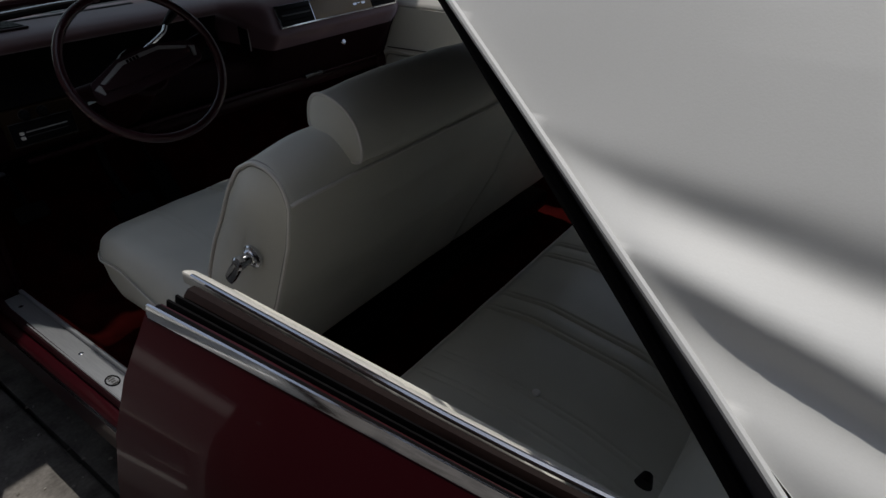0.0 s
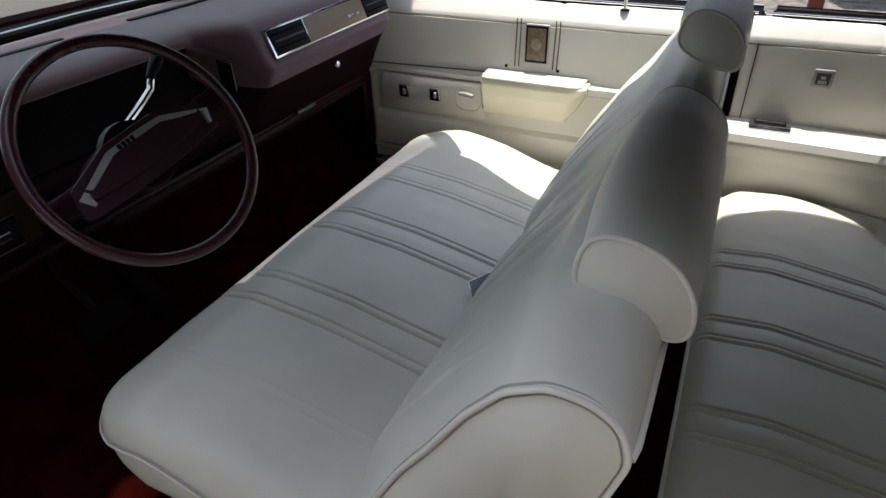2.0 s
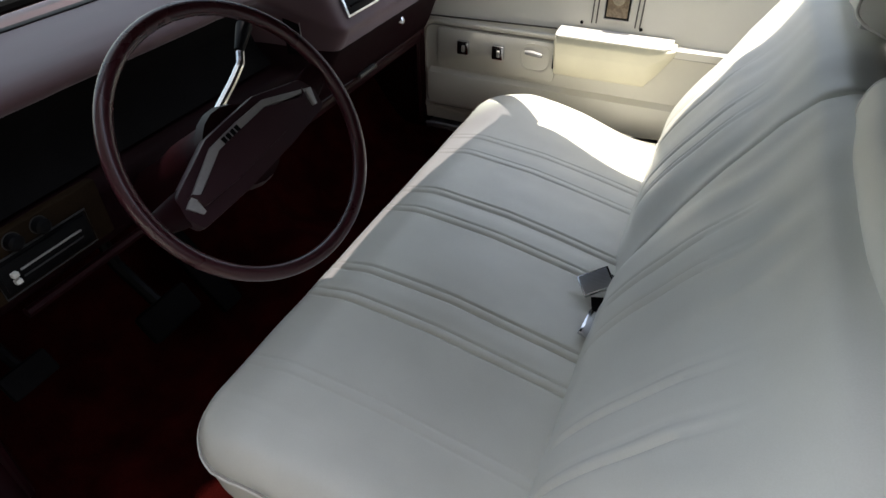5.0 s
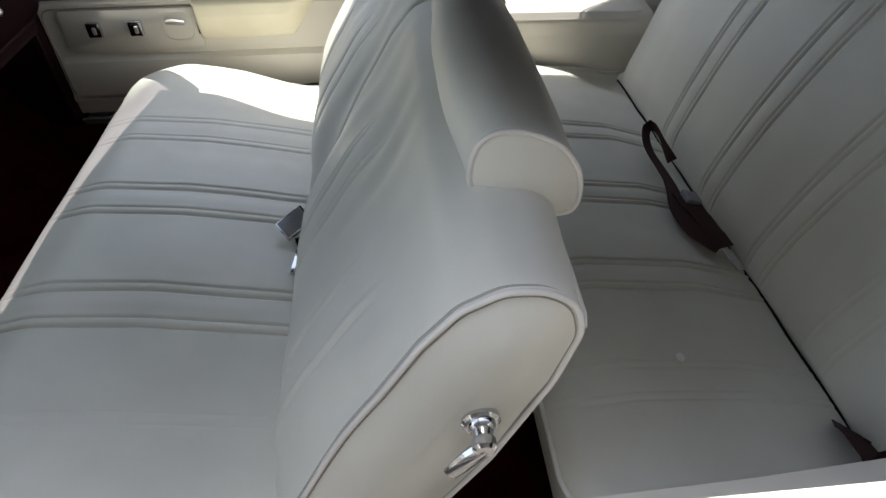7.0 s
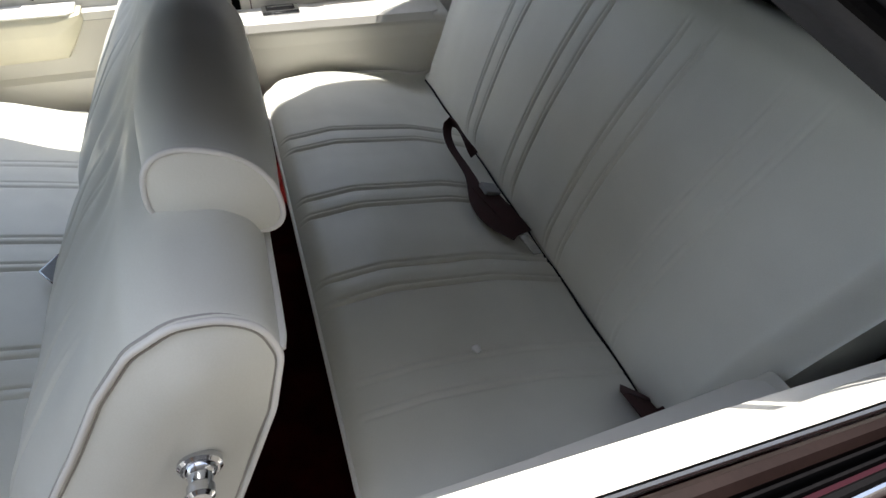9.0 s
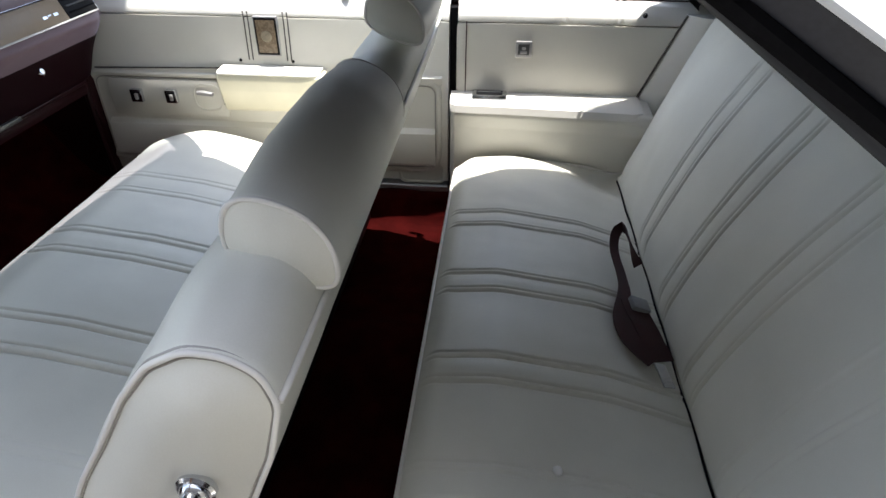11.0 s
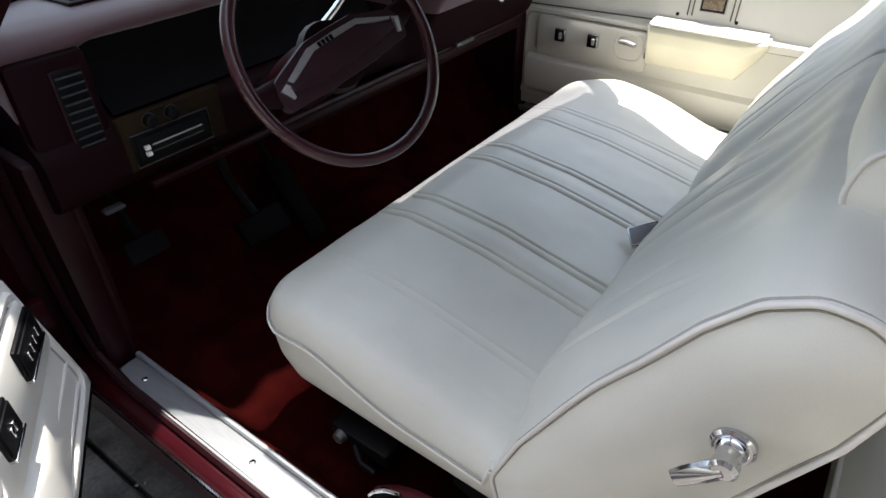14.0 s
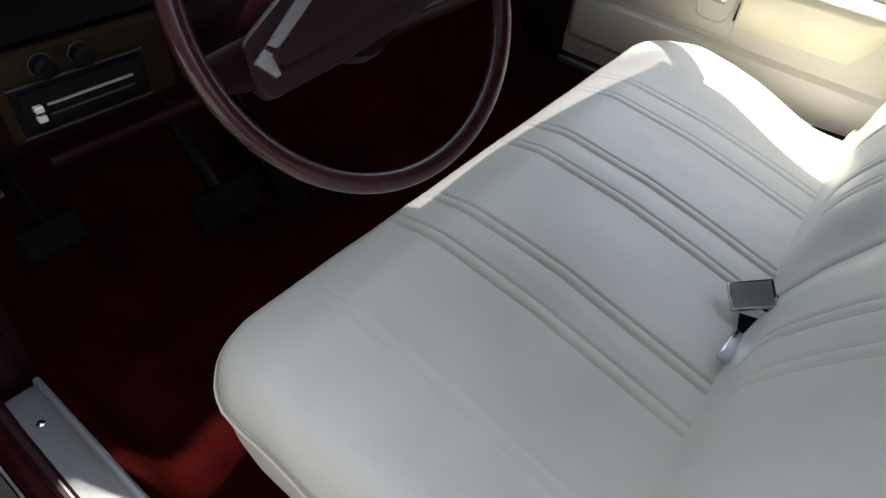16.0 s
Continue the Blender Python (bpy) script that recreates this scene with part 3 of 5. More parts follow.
def pleat(x, centres, half):
    """Depth pattern of the sewn pleats: fine seams in pairs with small rolls between, and soft panels."""
    g = 0.0
    for c in centres:
        c, w = c if isinstance(c, tuple) else (c, 1.0)
        d = abs(x - c)
        gap = 0.40 * half
        g += w * groove(d - half, 0.0048) + w * groove(d - half + gap, 0.0045) * 0.85
        g -= w * (0.45 * groove(d - half + gap / 2, gap * 0.5) + 0.3 * groove(d, half - gap))
    return g


def round_off(t):
    t = max(0.0, min(1.0, t))
    return math.sqrt(1 - (1 - t) ** 2)


def plan_front(x, x0, x1, r):
    d = min(x - x0, x1 - x)
    return 0.0 if d >= r else r - math.sqrt(max(0.0, r * r - (r - d) ** 2))


def cushion(profile, x0, x1, yb, yf, nx, centres, half, depth, corner, puff=0.006, wrinkle=0.002, seed=0, top_from=0.0, pipe_z=0.575, drop=0.0, fall=0.0):
    """A seat cushion: profile (y, z) swept along x, corners rounded in plan, pleats pressed into its upper side."""
    prof = resample(profile, 120)
    cy = np.mean([p[0] for p in prof])
    rings = []
    xs = list(np.linspace(x0, x1, nx))
    ends = [corner * (1 - math.cos(math.pi / 2 * k / 22)) for k in range(22)]
    for x in [x0 + q for q in ends] + [q for q in xs if x0 + corner < q < x1 - corner] + [x1 - q for q in ends[::-1]]:
        d = min(x - x0, x1 - x)
        pull = plan_front(x, x0, x1, corner)
        ring = []
        for y, z in prof:
            ty = (y - yb) / (yf - yb)
            y2 = yb + (yf - pull - yb) * ty
            up = smooth((z - top_from) / 0.03)
            front = smooth((yf - y) / 0.05) * smooth((y - yb + 0.02) / 0.06)
            dz = -depth * pleat(x, centres, half) * up * front
            dz += puff * up * math.sin(math.pi * max(0, min(1, ty))) * 0.7
            dz += wrinkle * up * (ripple(x, y * 0.6, seed, 11) + 0.6 * ripple(x, y, seed + 5, 26) * ripple(x, y, seed, 4))
            if fall:
                dz -= up * smooth((x - x1 + 0.17) / 0.16) * (fall + 0.03 * smooth((yf - 0.16 - y) / 0.3))
            zc = top_from + 0.045
            kt = lerp(0.15, 1.0, round_off(d / 0.035))
            kb = lerp(0.30, 1.0, round_off(d / 0.10))
            zz = zc + (z + dz - zc) * (kt if z > zc else kb)
            zz -= drop * (1 - round_off(d / 0.06)) * (1 - smooth((y - 0.42) / 0.26)) * (1.0 if z > zc else 0.2)
            ring.append((x, lerp(y2, cy, 0.02 * (1 - round_off(d / 0.03))), zz))
        rings.append(ring)
    corner_i = max(range(len(prof)), key=lambda i: prof[i][0] - 0.25 * abs(prof[i][1] - pipe_z))
    tops = [i for i, (y, z) in enumerate(prof) if z > top_from and y < prof[corner_i][0] - 0.012 and y > yb + 0.04 and z > np.interp(y, [yb, yf], [top_from - 0.01, top_from + 0.02])]
    tops.sort(key=lambda i: prof[i][0])
    line = [Vector(rings[1][i]) for i in tops] + [Vector(r[corner_i]) for r in rings[4:-4]] + [Vector(rings[-2][i]) for i in tops[::-1]]
    out, mid = [], Vector(((x0 + x1) / 2, cy, zc - 0.06))
    for k, p in enumerate(line):
        if not out or (p - out[-1]).length > 0.012:
            off = Vector(((p.x - mid.x) * 0.1, (p.y - mid.y) * 0.3, 0.12)).normalized() * 0.0015
            if abs(p.x - x0) < 0.02 or abs(p.x - x1) < 0.02:
                off = Vector((-0.0025 if p.x < 0 else 0.0025, 0, 0.001))
            out.append(p + off)
    return loft(rings), out


front = thing("front_bench_seat", "off-white vinyl front bench seat with pleats, white piping and split backrests", "car seat", (0, 0.3, 0.29))
CUSH_PROF = fillet([(0.20, 0.405), (0.17, 0.50), (0.20, 0.535), (0.46, 0.588), (0.62, 0.606), (0.70, 0.590), (0.714, 0.555), (0.70, 0.46), (0.66, 0.405)], [0.02, 0.03, 0.03, 0.2, 0.12, 0.035, 0.03, 0.05, 0.02], 6)
fc_bm, fc_pipe = cushion(CUSH_PROF, -0.628, 0.648, 0.17, 0.714, 620, PLEATS_F, 0.047, 0.0040, 0.10, top_from=0.50, seed=1, drop=0.05, fall=0.022)
part("cushion", fc_bm, VINYL, front, "pleated off-white vinyl cushion", sharp=60)


part("piping", tube(fc_pipe, 0.0032), PIPING, front, "white piping round the cushion", sharp=80)
# grey line laid in for the thin shadow of the piping
part("piping_shade", tube([p + Vector((0, -0.0012, 0.0036)) for p in fc_pipe], 0.0016, 6), SHADE_DIRT_LINE, front, "grey line standing in for the shadow beside the piping", sharp=80)
part("seat_base", box(-0.50, 0.52, 0.10, 0.60, 0.37, 0.43, bev=0.02), BLACK, front, "dark seat frame under the cushion")
for x in (-0.46, 0.46):
    part("seat_rail", box(x - 0.03, x + 0.03, 0.14, 0.58, 0.30, 0.372, bev=0.006), BLACK, front)
part("side_skirt", tube(along([(-0.600, 0.30, 0.432), (-0.606, 0.24, 0.425), (-0.600, 0.17, 0.428), (-0.585, 0.10, 0.44)], 12), 0.014), RUBBER, front, "black rubber strip standing in for shade past the panel of the seat frame")

def domed(rings, core, bulge, dimple=False):
    """Adds padded, rounded ends to a swept shape: each end closes towards its core line."""
    def end(ring, s):
        out = []
        for t in (0.05, 0.12, 0.20, 0.30, 0.42, 0.54, 0.66, 0.78, 0.88, 0.97):
            row = []
            for p in ring:
                y, z = lerp(p[1], core(p)[0], t), lerp(p[2], core(p)[1], t)
                tuck = 0.0055 * math.sin(105 * (y + 0.8 * z) + 6 * ripple(y, z, 2, 9)) * smooth((0.69 - z) / 0.14) * (0.5 + ripple(y, z, 6, 14)) * smooth((0.22 - y) / 0.05) * (1 - smooth((t - 0.55) / 0.25)) if dimple else 0.0
                hollow = 0.0035 * math.exp(-((y + 0.003) ** 2 + (z - 0.813) ** 2) / 0.0035) if dimple else 0.0
                row.append((p[0] - s * hollow + s * (bulge * math.sin(math.pi / 2 * min(1, t * 1.25)) + tuck * smooth(t / 0.2)), y, z))
            out.append(row)
        return out
    return end(rings[0], -1)[::-1] + rings + end(rings[-1], 1)


BACK_PROF = [(0.228, 0.545), (0.196, 0.638), (0.150, 0.735), (0.103, 0.822), (0.052, 0.905), (0.018, 0.946), (-0.016, 0.963), (-0.052, 0.962), (-0.078, 0.945), (-0.088, 0.912), (-0.072, 0.845), (-0.022, 0.72), (0.045, 0.60), (0.10, 0.49), (0.165, 0.455), (0.21, 0.485)]


def backrest(x0, x1, centres, seed):
    prof = resample(soften(fillet(BACK_PROF, 0.04, 6), 3), 200)
    cy, cz = 0.06, 0.72
    rings = []
    for x in [x0, x0 + 0.0015, x0 + 0.004, x0 + 0.008, x0 + 0.013, x0 + 0.019] + list(np.linspace(x0 + 0.026, x1 - 0.026, 120)) + [x1 - 0.019, x1 - 0.013, x1 - 0.008, x1 - 0.004, x1 - 0.0015, x1]:
        d = min(x - x0, x1 - x)
        ins = 0.0 if d >= 0.009 else 0.009 - math.sqrt(max(0.0, 0.009 ** 2 - (0.009 - d) ** 2))
        mid = smooth(d / 0.12)
        ring = []
        for y, z in prof:
            nrm = Vector((y - (cy + (cz - z) * 0.42), (z - cz) * 0.6))
            nrm.normalize()
            face = smooth((y - (0.06 + (0.72 - z) * 0.45)) / 0.06)
            roll = smooth((z - 0.58) / 0.1) * smooth((0.90 - z) / 0.12)
            disp = 0.016 * face * mid * roll + 0.012 * mid * smooth((z - 0.90) / 0.05)
            disp += 0.024 * face * smooth(d / 0.11) * smooth((0.80 - z) / 0.16)
            disp -= 0.0045 * face * roll * pleat(x, centres, 0.045)
            gather = math.sin(70 * (x - seed * 0.13) + 6 * ripple(x, z, seed, 5)) * math.exp(-((z - 0.85) / 0.08) ** 2)
            disp += 0.0036 * face * gather * (0.5 + ripple(x, z, seed + 2, 7))
            disp -= 0.0015 * (1 - round_off(d / 0.024))
            disp += 0.002 * ripple(x, y * 2 + z, seed, 12)
            k = 1 - ins / 0.09
            yy, zz = y + nrm.x * disp, z + nrm.y * disp
            ax = cy + (cz - z) * 0.42
            ring.append((x, lerp(yy, ax, (1 - k) * 0.7), lerp(zz, cz, (1 - k) * 0.25)))
        rings.append(ring)
    pipe = [Vector(p) + Vector((-0.002 if x0 < -0.3 else 0.002, 0, 0)) for p in (rings[1] if x0 < -0.3 else rings[-2])]
    ti = min(range(len(prof)), key=lambda i: abs(prof[i][0] + 0.086) + abs(prof[i][1] - 0.916))
    top = [Vector(r[ti]) + Vector((0, -0.002, 0.001)) for r in rings[1:-1:3]]
    return loft(domed(rings, lambda p: (0.06 + (0.72 - p[2]) * 0.42 + 0.02, lerp(0.72, p[2], 0.72)), 0.018, True)), pipe, top


def seat_lever(x, s, parent):
    lev = part("recline_lever", lathe([(0.0, 0), (0.0135, 0.0), (0.0135, 0.005), (0.012, 0.008), (0.010, 0.010), (0.009, 0.017), (0.011, 0.019), (0.011, 0.027), (0.008, 0.030), (0, 0.030)], (x + s * 0.0165, -0.003, 0.813), (s, 0, 0), 22), CHROME, parent, "chrome seatback latch lever")
    part("lever_washer", lathe([(0, 0), (0.0180, 0), (0.0180, 0.0055), (0.0155, 0.0080), (0, 0.009)], (x + s * 0.0125, -0.003, 0.813), (s, 0, 0), 24), CHROME, lev, "chrome collar")
    q = Vector((x + s * 0.0395, -0.003, 0.812))
    rings = []
    for k in range(9):
        t = k / 8
        c = q + Vector((s * 0.004 * t, 0.030 * t, -0.036 * t))
        w, h = lerp(0.008, 0.0105, math.sin(math.pi * min(1, t * 0.9))), lerp(0.008, 0.0035, t)
        d = Vector((0, 0.66, 0.75))
        rings.append([c + d * (w * math.cos(a)) + Vector((s, 0, 0)) * (h * math.sin(a)) for a in (2 * math.pi * j / 10 for j in range(10))])
    part("lever_blade", loft(rings), CHROME, lev)


SPLIT = -0.015
for x0, x1, cen, seed in ((-0.642, SPLIT - 0.003, (-0.495, -0.243), 3), (SPLIT + 0.003, 0.630, (0.16, 0.40), 8)):
    bk_bm, bk_pipe, bk_top = backrest(x0, x1, cen, seed)
    bk = part("backrest", bk_bm, VINYL, front, "off-white vinyl backrest, gathered below the headrest", sharp=60)
    part("piping", tube(bk_pipe, 0.0028, 8, True), PIPING, bk, sharp=80)
    inner = [p + (Vector((p.x, 0.06 + (0.72 - p.z) * 0.42 + 0.02, lerp(0.72, p.z, 0.72))) - p).normalized() * 0.0052 for p in bk_pipe]
    part("panel_seam", tube([p + Vector((0.0006 if x0 < -0.3 else -0.0006, 0, 0)) for p in inner], 0.0012, 8, True), ENDSEAM, bk, "grey seam round the end panel", sharp=80)
    inn = 0.0056 if x0 < -0.3 else -0.0056
    # the backrest piping gets the same drawn shadow line
    part("piping_shade", tube([p + Vector((inn, 0.0008, 0.0010)) for p in bk_pipe], 0.0018, 6, True), SHADE_DIRT_LINE, bk, "grey line standing in for the shadow beside the piping", sharp=80)
    # sewn edge along the upper rear corner
    part("top_piping", tube(bk_top, 0.0032), PIPING, bk, sharp=80)
    if seed == 3:
        seat_lever(x0, -1, bk)
    else:
        seat_lever(x1, 1, bk)

HEAD_PROF = [(-0.003, 0.984), (-0.011, 1.018), (-0.040, 1.029), (-0.082, 1.013), (-0.106, 0.983), (-0.110, 0.947), (-0.101, 0.932), (-0.076, 0.934), (-0.026, 0.953), (-0.007, 0.967)]


def headrest(x0, x1, up, parent, posts):
    prof = resample(soften(HEAD_PROF, 4), 80)
    cy, cz = -0.055, 0.968
    rings = []
    for x in [x0, x0 + 0.003, x0 + 0.010] + list(np.linspace(x0 + 0.02, x1 - 0.02, 30)) + [x1 - 0.010, x1 - 0.003, x1]:
        d = min(x - x0, x1 - x)
        ins = 0.0 if d >= 0.009 else 0.009 - math.sqrt(max(0.0, 0.009 ** 2 - (0.009 - d) ** 2))
        k = 1 - ins / 0.12
        sw = 1 + 0.07 * smooth(d / 0.12)
        swell = 0.008 * smooth(d / 0.16)
        rings.append([(x, cy + (y - cy) * k * sw + swell * smooth((y - cy) / 0.05), cz + up + (z - cz) * k * sw + 0.0015 * ripple(x, y, z, 18)) for y, z in prof])
    hr = part("headrest", loft(domed(rings, lambda p: (cy, cz + up), 0.010)), VINYL, parent, "rounded vinyl headrest with white piping", sharp=60)
    for ring, off, thick in ((rings[1], -0.0015, 0.0027), (rings[-2], 0.0010, 0.0018)):
        part("piping", tube([Vector(p) + Vector((off, 0, 0)) for p in ring], thick, 8, True), PIPING, hr, sharp=80)
    if posts:
        part("headrest_shroud", box(x0 + 0.07, x1 - 0.07, cy - 0.022, cy + 0.028, 0.945, 1.0, bev=0.01), GREYVINYL, hr, "grey headrest post cover")
    return hr


headrest(-0.522, -0.115, 0.0, front, False)
headrest(0.130, 0.515, 0.045, front, True)

# ---- rear seat ----
rear = thing("rear_bench_seat", "off-white vinyl rear bench seat with sewn pleats and white piping", "car seat", (0, -0.4, 0.28))
REAR_PROF = fillet([(-0.63, 0.33), (-0.66, 0.43), (-0.60, 0.476), (-0.45, 0.524), (-0.26, 0.550), (-0.16, 0.543), (-0.132, 0.520), (-0.140, 0.42), (-0.17, 0.31)], [0.02, 0.03, 0.04, 0.15, 0.12, 0.03, 0.02, 0.05, 0.02], 6)
rc_bm, rc_pipe = cushion(REAR_PROF, -0.645, 0.655, -0.66, -0.132, 620, PLEATS_R, 0.036, 0.0042, 0.085, top_from=0.46, seed=11, pipe_z=0.528, fall=0.012)
part("cushion", rc_bm, VINYL, rear, "pleated off-white vinyl cushion", sharp=60)
part("piping", tube(rc_pipe, 0.0040), PIPING, rear, "white piping along the front edge", sharp=80)
RBACK_PROF = [(-0.608, 0.452), (-0.588, 0.490), (-0.600, 0.54), (-0.665, 0.70), (-0.735, 0.86), (-0.775, 0.945), (-0.81, 0.975), (-0.86, 0.97), (-0.88, 0.92), (-0.86, 0.5), (-0.80, 0.42), (-0.66, 0.42)]


def rear_back():
    prof = resample(fillet(RBACK_PROF, [0.02, 0.03, 0.1, 0.2, 0.2, 0.05, 0.03, 0.03, 0.03, 0.05, 0.05, 0.03], 5), 130)
    x0, x1 = -0.70, 0.70
    rings = []
    for x in list(np.linspace(x0, x1, 520)):
        ring = []
        for y, z in prof:
            wide = lerp(0.905, 1.0, smooth((z - 0.5) / 0.45))
            face = smooth((y + 0.83) / 0.05) * smooth((z - 0.48) / 0.05)
            d = min(x - x0, x1 - x)
            up = smooth((0.955 - z) / 0.06)
            disp = 0.020 * face * math.sin(math.pi * min(1, max(0, (z - 0.46) / 0.5))) * smooth(d / 0.2) - 0.0033 * face * up * pleat(x, PLEATS_R, 0.036)
            disp += 0.002 * ripple(x, y, z + 7, 11) * face - 0.035 * (1 - smooth(d / 0.05)) * face
            ring.append((x * wide, y + 0.92 * disp, z + 0.37 * disp))
        rings.append(ring)
    return loft(rings)


part("backrest", rear_back(), VINYL, rear, "tall pleated off-white backrest", sharp=60)

# dark tube put in for the shade between cushion and backrest
part("crease_shade", tube([(x, -0.5895 + 0.0015 * math.sin(31 * x), 0.4815 + 0.0012 * math.sin(17 * x + 1)) for x in np.linspace(-0.56, 0.62, 60)], 0.0024, 6), BLACK, rear, "black tube standing in for shade in the seat crease")

# ---- rear belts ----
belt = thing("rear_lap_belt", "dark maroon lap belt lying in the rear seat crease", "seat belt")


def ribbon(pts, width, side, thick=0.0022):
    widths = width if isinstance(width, (list, tuple)) else [width, width]
    P = [Vector(p) for p in along(pts, 40)]
    rings = []
    for i, p in enumerate(P):
        d = (P[min(i + 1, 39)] - P[max(i - 1, 0)]).normalized()
        t = i / 39
        sd = Vector([float(np.interp(t, np.linspace(0, 1, len(side)), [s[k] for s in side])) for k in range(3)])
        w = (sd - sd.dot(d) * d).normalized() * float(np.interp(t, np.linspace(0, 1, len(widths)), widths)) / 2
        n = d.cross(w).normalized() * thick / 2
        rings.append([p - w - n, p + w - n, p + w + n, p - w + n])
    return loft(rings)


LOOP = [(0.152, -0.564, 0.515), (0.181, -0.549, 0.541), (0.218, -0.545, 0.558), (0.258, -0.538, 0.558), (0.232, -0.519, 0.545), (0.175, -0.513, 0.532), (0.115, -0.519, 0.527), (0.052, -0.519, 0.527), (-0.019, -0.505, 0.53), (-0.082, -0.5, 0.531), (-0.119, -0.515, 0.526), (-0.148, -0.541, 0.518)]
for k in range(3):      # ease the corners of the webbing
    LOOP = [LOOP[0]] + [tuple(0.25 * u + 0.5 * v + 0.25 * w for u, v, w in zip(a, b, c)) for a, b, c in zip(LOOP, LOOP[1:], LOOP[2:])] + [LOOP[-1]] if k else [tuple(p) for p in along(LOOP, 34)]
part("strap", ribbon(LOOP, (0.026, 0.026, 0.024, 0.020, 0.019, 0.020, 0.030, 0.044, 0.044, 0.028), [(0.5, 0.2, 0.8), (0.5, 0.3, 0.8), (0.3, 0.9, 0.3), (0.1, 1, 0.1), (0.1, 1, 0.1), (0.1, 1, 0.15), (0.3, 1, 0.1)]), BELT, belt)
part("second_strap", ribbon([(0.010, -0.528, 0.5295), (-0.028, -0.532, 0.5285), (-0.06, -0.540, 0.526), (-0.102, -0.550, 0.519), (-0.134, -0.562, 0.508)], 0.05, [(0.2, 1, 0.2), (0.2, 1, 0.4)]), BELT, belt)
part("tongue", box(-0.024, 0.024, -0.012, 0.012, -0.002, 0.002, bev=0.0015, m=pose(-0.184, -0.551, 0.522, 20, -12, 14)), CHROME, belt, "chrome belt tongue")
part("buckle", box(-0.016, 0.016, -0.020, 0.020, -0.006, 0.006, bev=0.003, m=pose(-0.008, -0.537, 0.534, 25, -8, 8)), ALU, belt, "grey metal slider buckle")
belt2 = thing("rear_belt_end", "dark belt end tucked beside the rear cushion", "seat belt")
part("strap", ribbon([(-0.60, -0.585, 0.48), (-0.585, -0.560, 0.525), (-0.55, -0.555, 0.525), (-0.52, -0.58, 0.49)], 0.045, [(0.1, 1, 0.3), (0.1, 0.8, 0.5)]), BELT, belt2)

# front centre buckles in the seat crease
fb = thing("front_belt_buckle", "square chrome seat belt buckle sticking out of the seat crease", "seat belt")
m = pose(-0.068, 0.256, 0.575, 27.8, -20.4, -59.3)
part("buckle", box(-0.024, 0.034, -0.020, 0.020, -0.008, 0.006, bev=0.0025, m=m), CHROME, fb)
part("buckle_face", box(-0.021, 0.030, -0.0172, 0.0172, 0.0055, 0.0068, bev=0.0004, m=m), ALU, fb, "worn pressed metal face")
part("strap", ribbon([(-0.058, 0.254, 0.575), (-0.048, 0.228, 0.568), (-0.04, 0.17, 0.54)], 0.042, [(1, 0.3, 0.1), (1, 0, 0.1)]), BLACK, fb)
part("webbing_stub", ribbon([(-0.082, 0.242, 0.556), (-0.108, 0.234, 0.550), (-0.13, 0.19, 0.53)], 0.024, [(0.3, 1, 0.1), (0.3, 1, 0.1)]), BLACK, fb)
fb2 = thing("front_belt_tongue", "thin metal belt tongue beside the buckle", "seat belt")
part("tongue", box(-0.034, 0.034, -0.012, 0.004, -0.003, 0.004, bev=0.0012, m=pose(-0.150, 0.2470, 0.556, 20, 6, -4)), CHROME, fb2)

speck = bmesh.new()
bmesh.ops.create_icosphere(speck, subdivisions=2, radius=0.0070)
for v in speck.verts:
    v.co = Vector((v.co.x * 1.25, v.co.y, v.co.z * 0.75)) * (1 + 0.2 * ripple(*v.co, 200)) + Vector((-0.408, -0.3555, 0.5440))
solo("paper_crumb", speck, WHITEPAPER, "small white crumb lying on the rear seat", "crumb")

# ---- dashboard ----
dash = thing("dashboard", "maroon padded dashboard with vents, woodgrain plaque and instrument hood", "dashboard", (0, 1.0, 0.7))
PROF_P = [(1.30, 0.968), (1.05, 0.985), (0.945, 0.985), (0.905, 0.978), (0.882, 0.958), (0.856, 0.893), (0.843, 0.880), (0.850, 0.862), (0.885, 0.810), (0.905, 0.765), (0.925, 0.715), (0.95, 0.700), (1.1, 0.70)]
PROF_D = [(1.30, 0.968), (1.10, 0.985), (1.01, 0.985), (0.972, 0.978), (0.957, 0.962), (0.970, 0.946), (1.035, 0.938), (1.045, 0.90), (1.005, 0.835), (0.945, 0.822), (0.932, 0.800), (0.936, 0.712), (1.1, 0.70)]


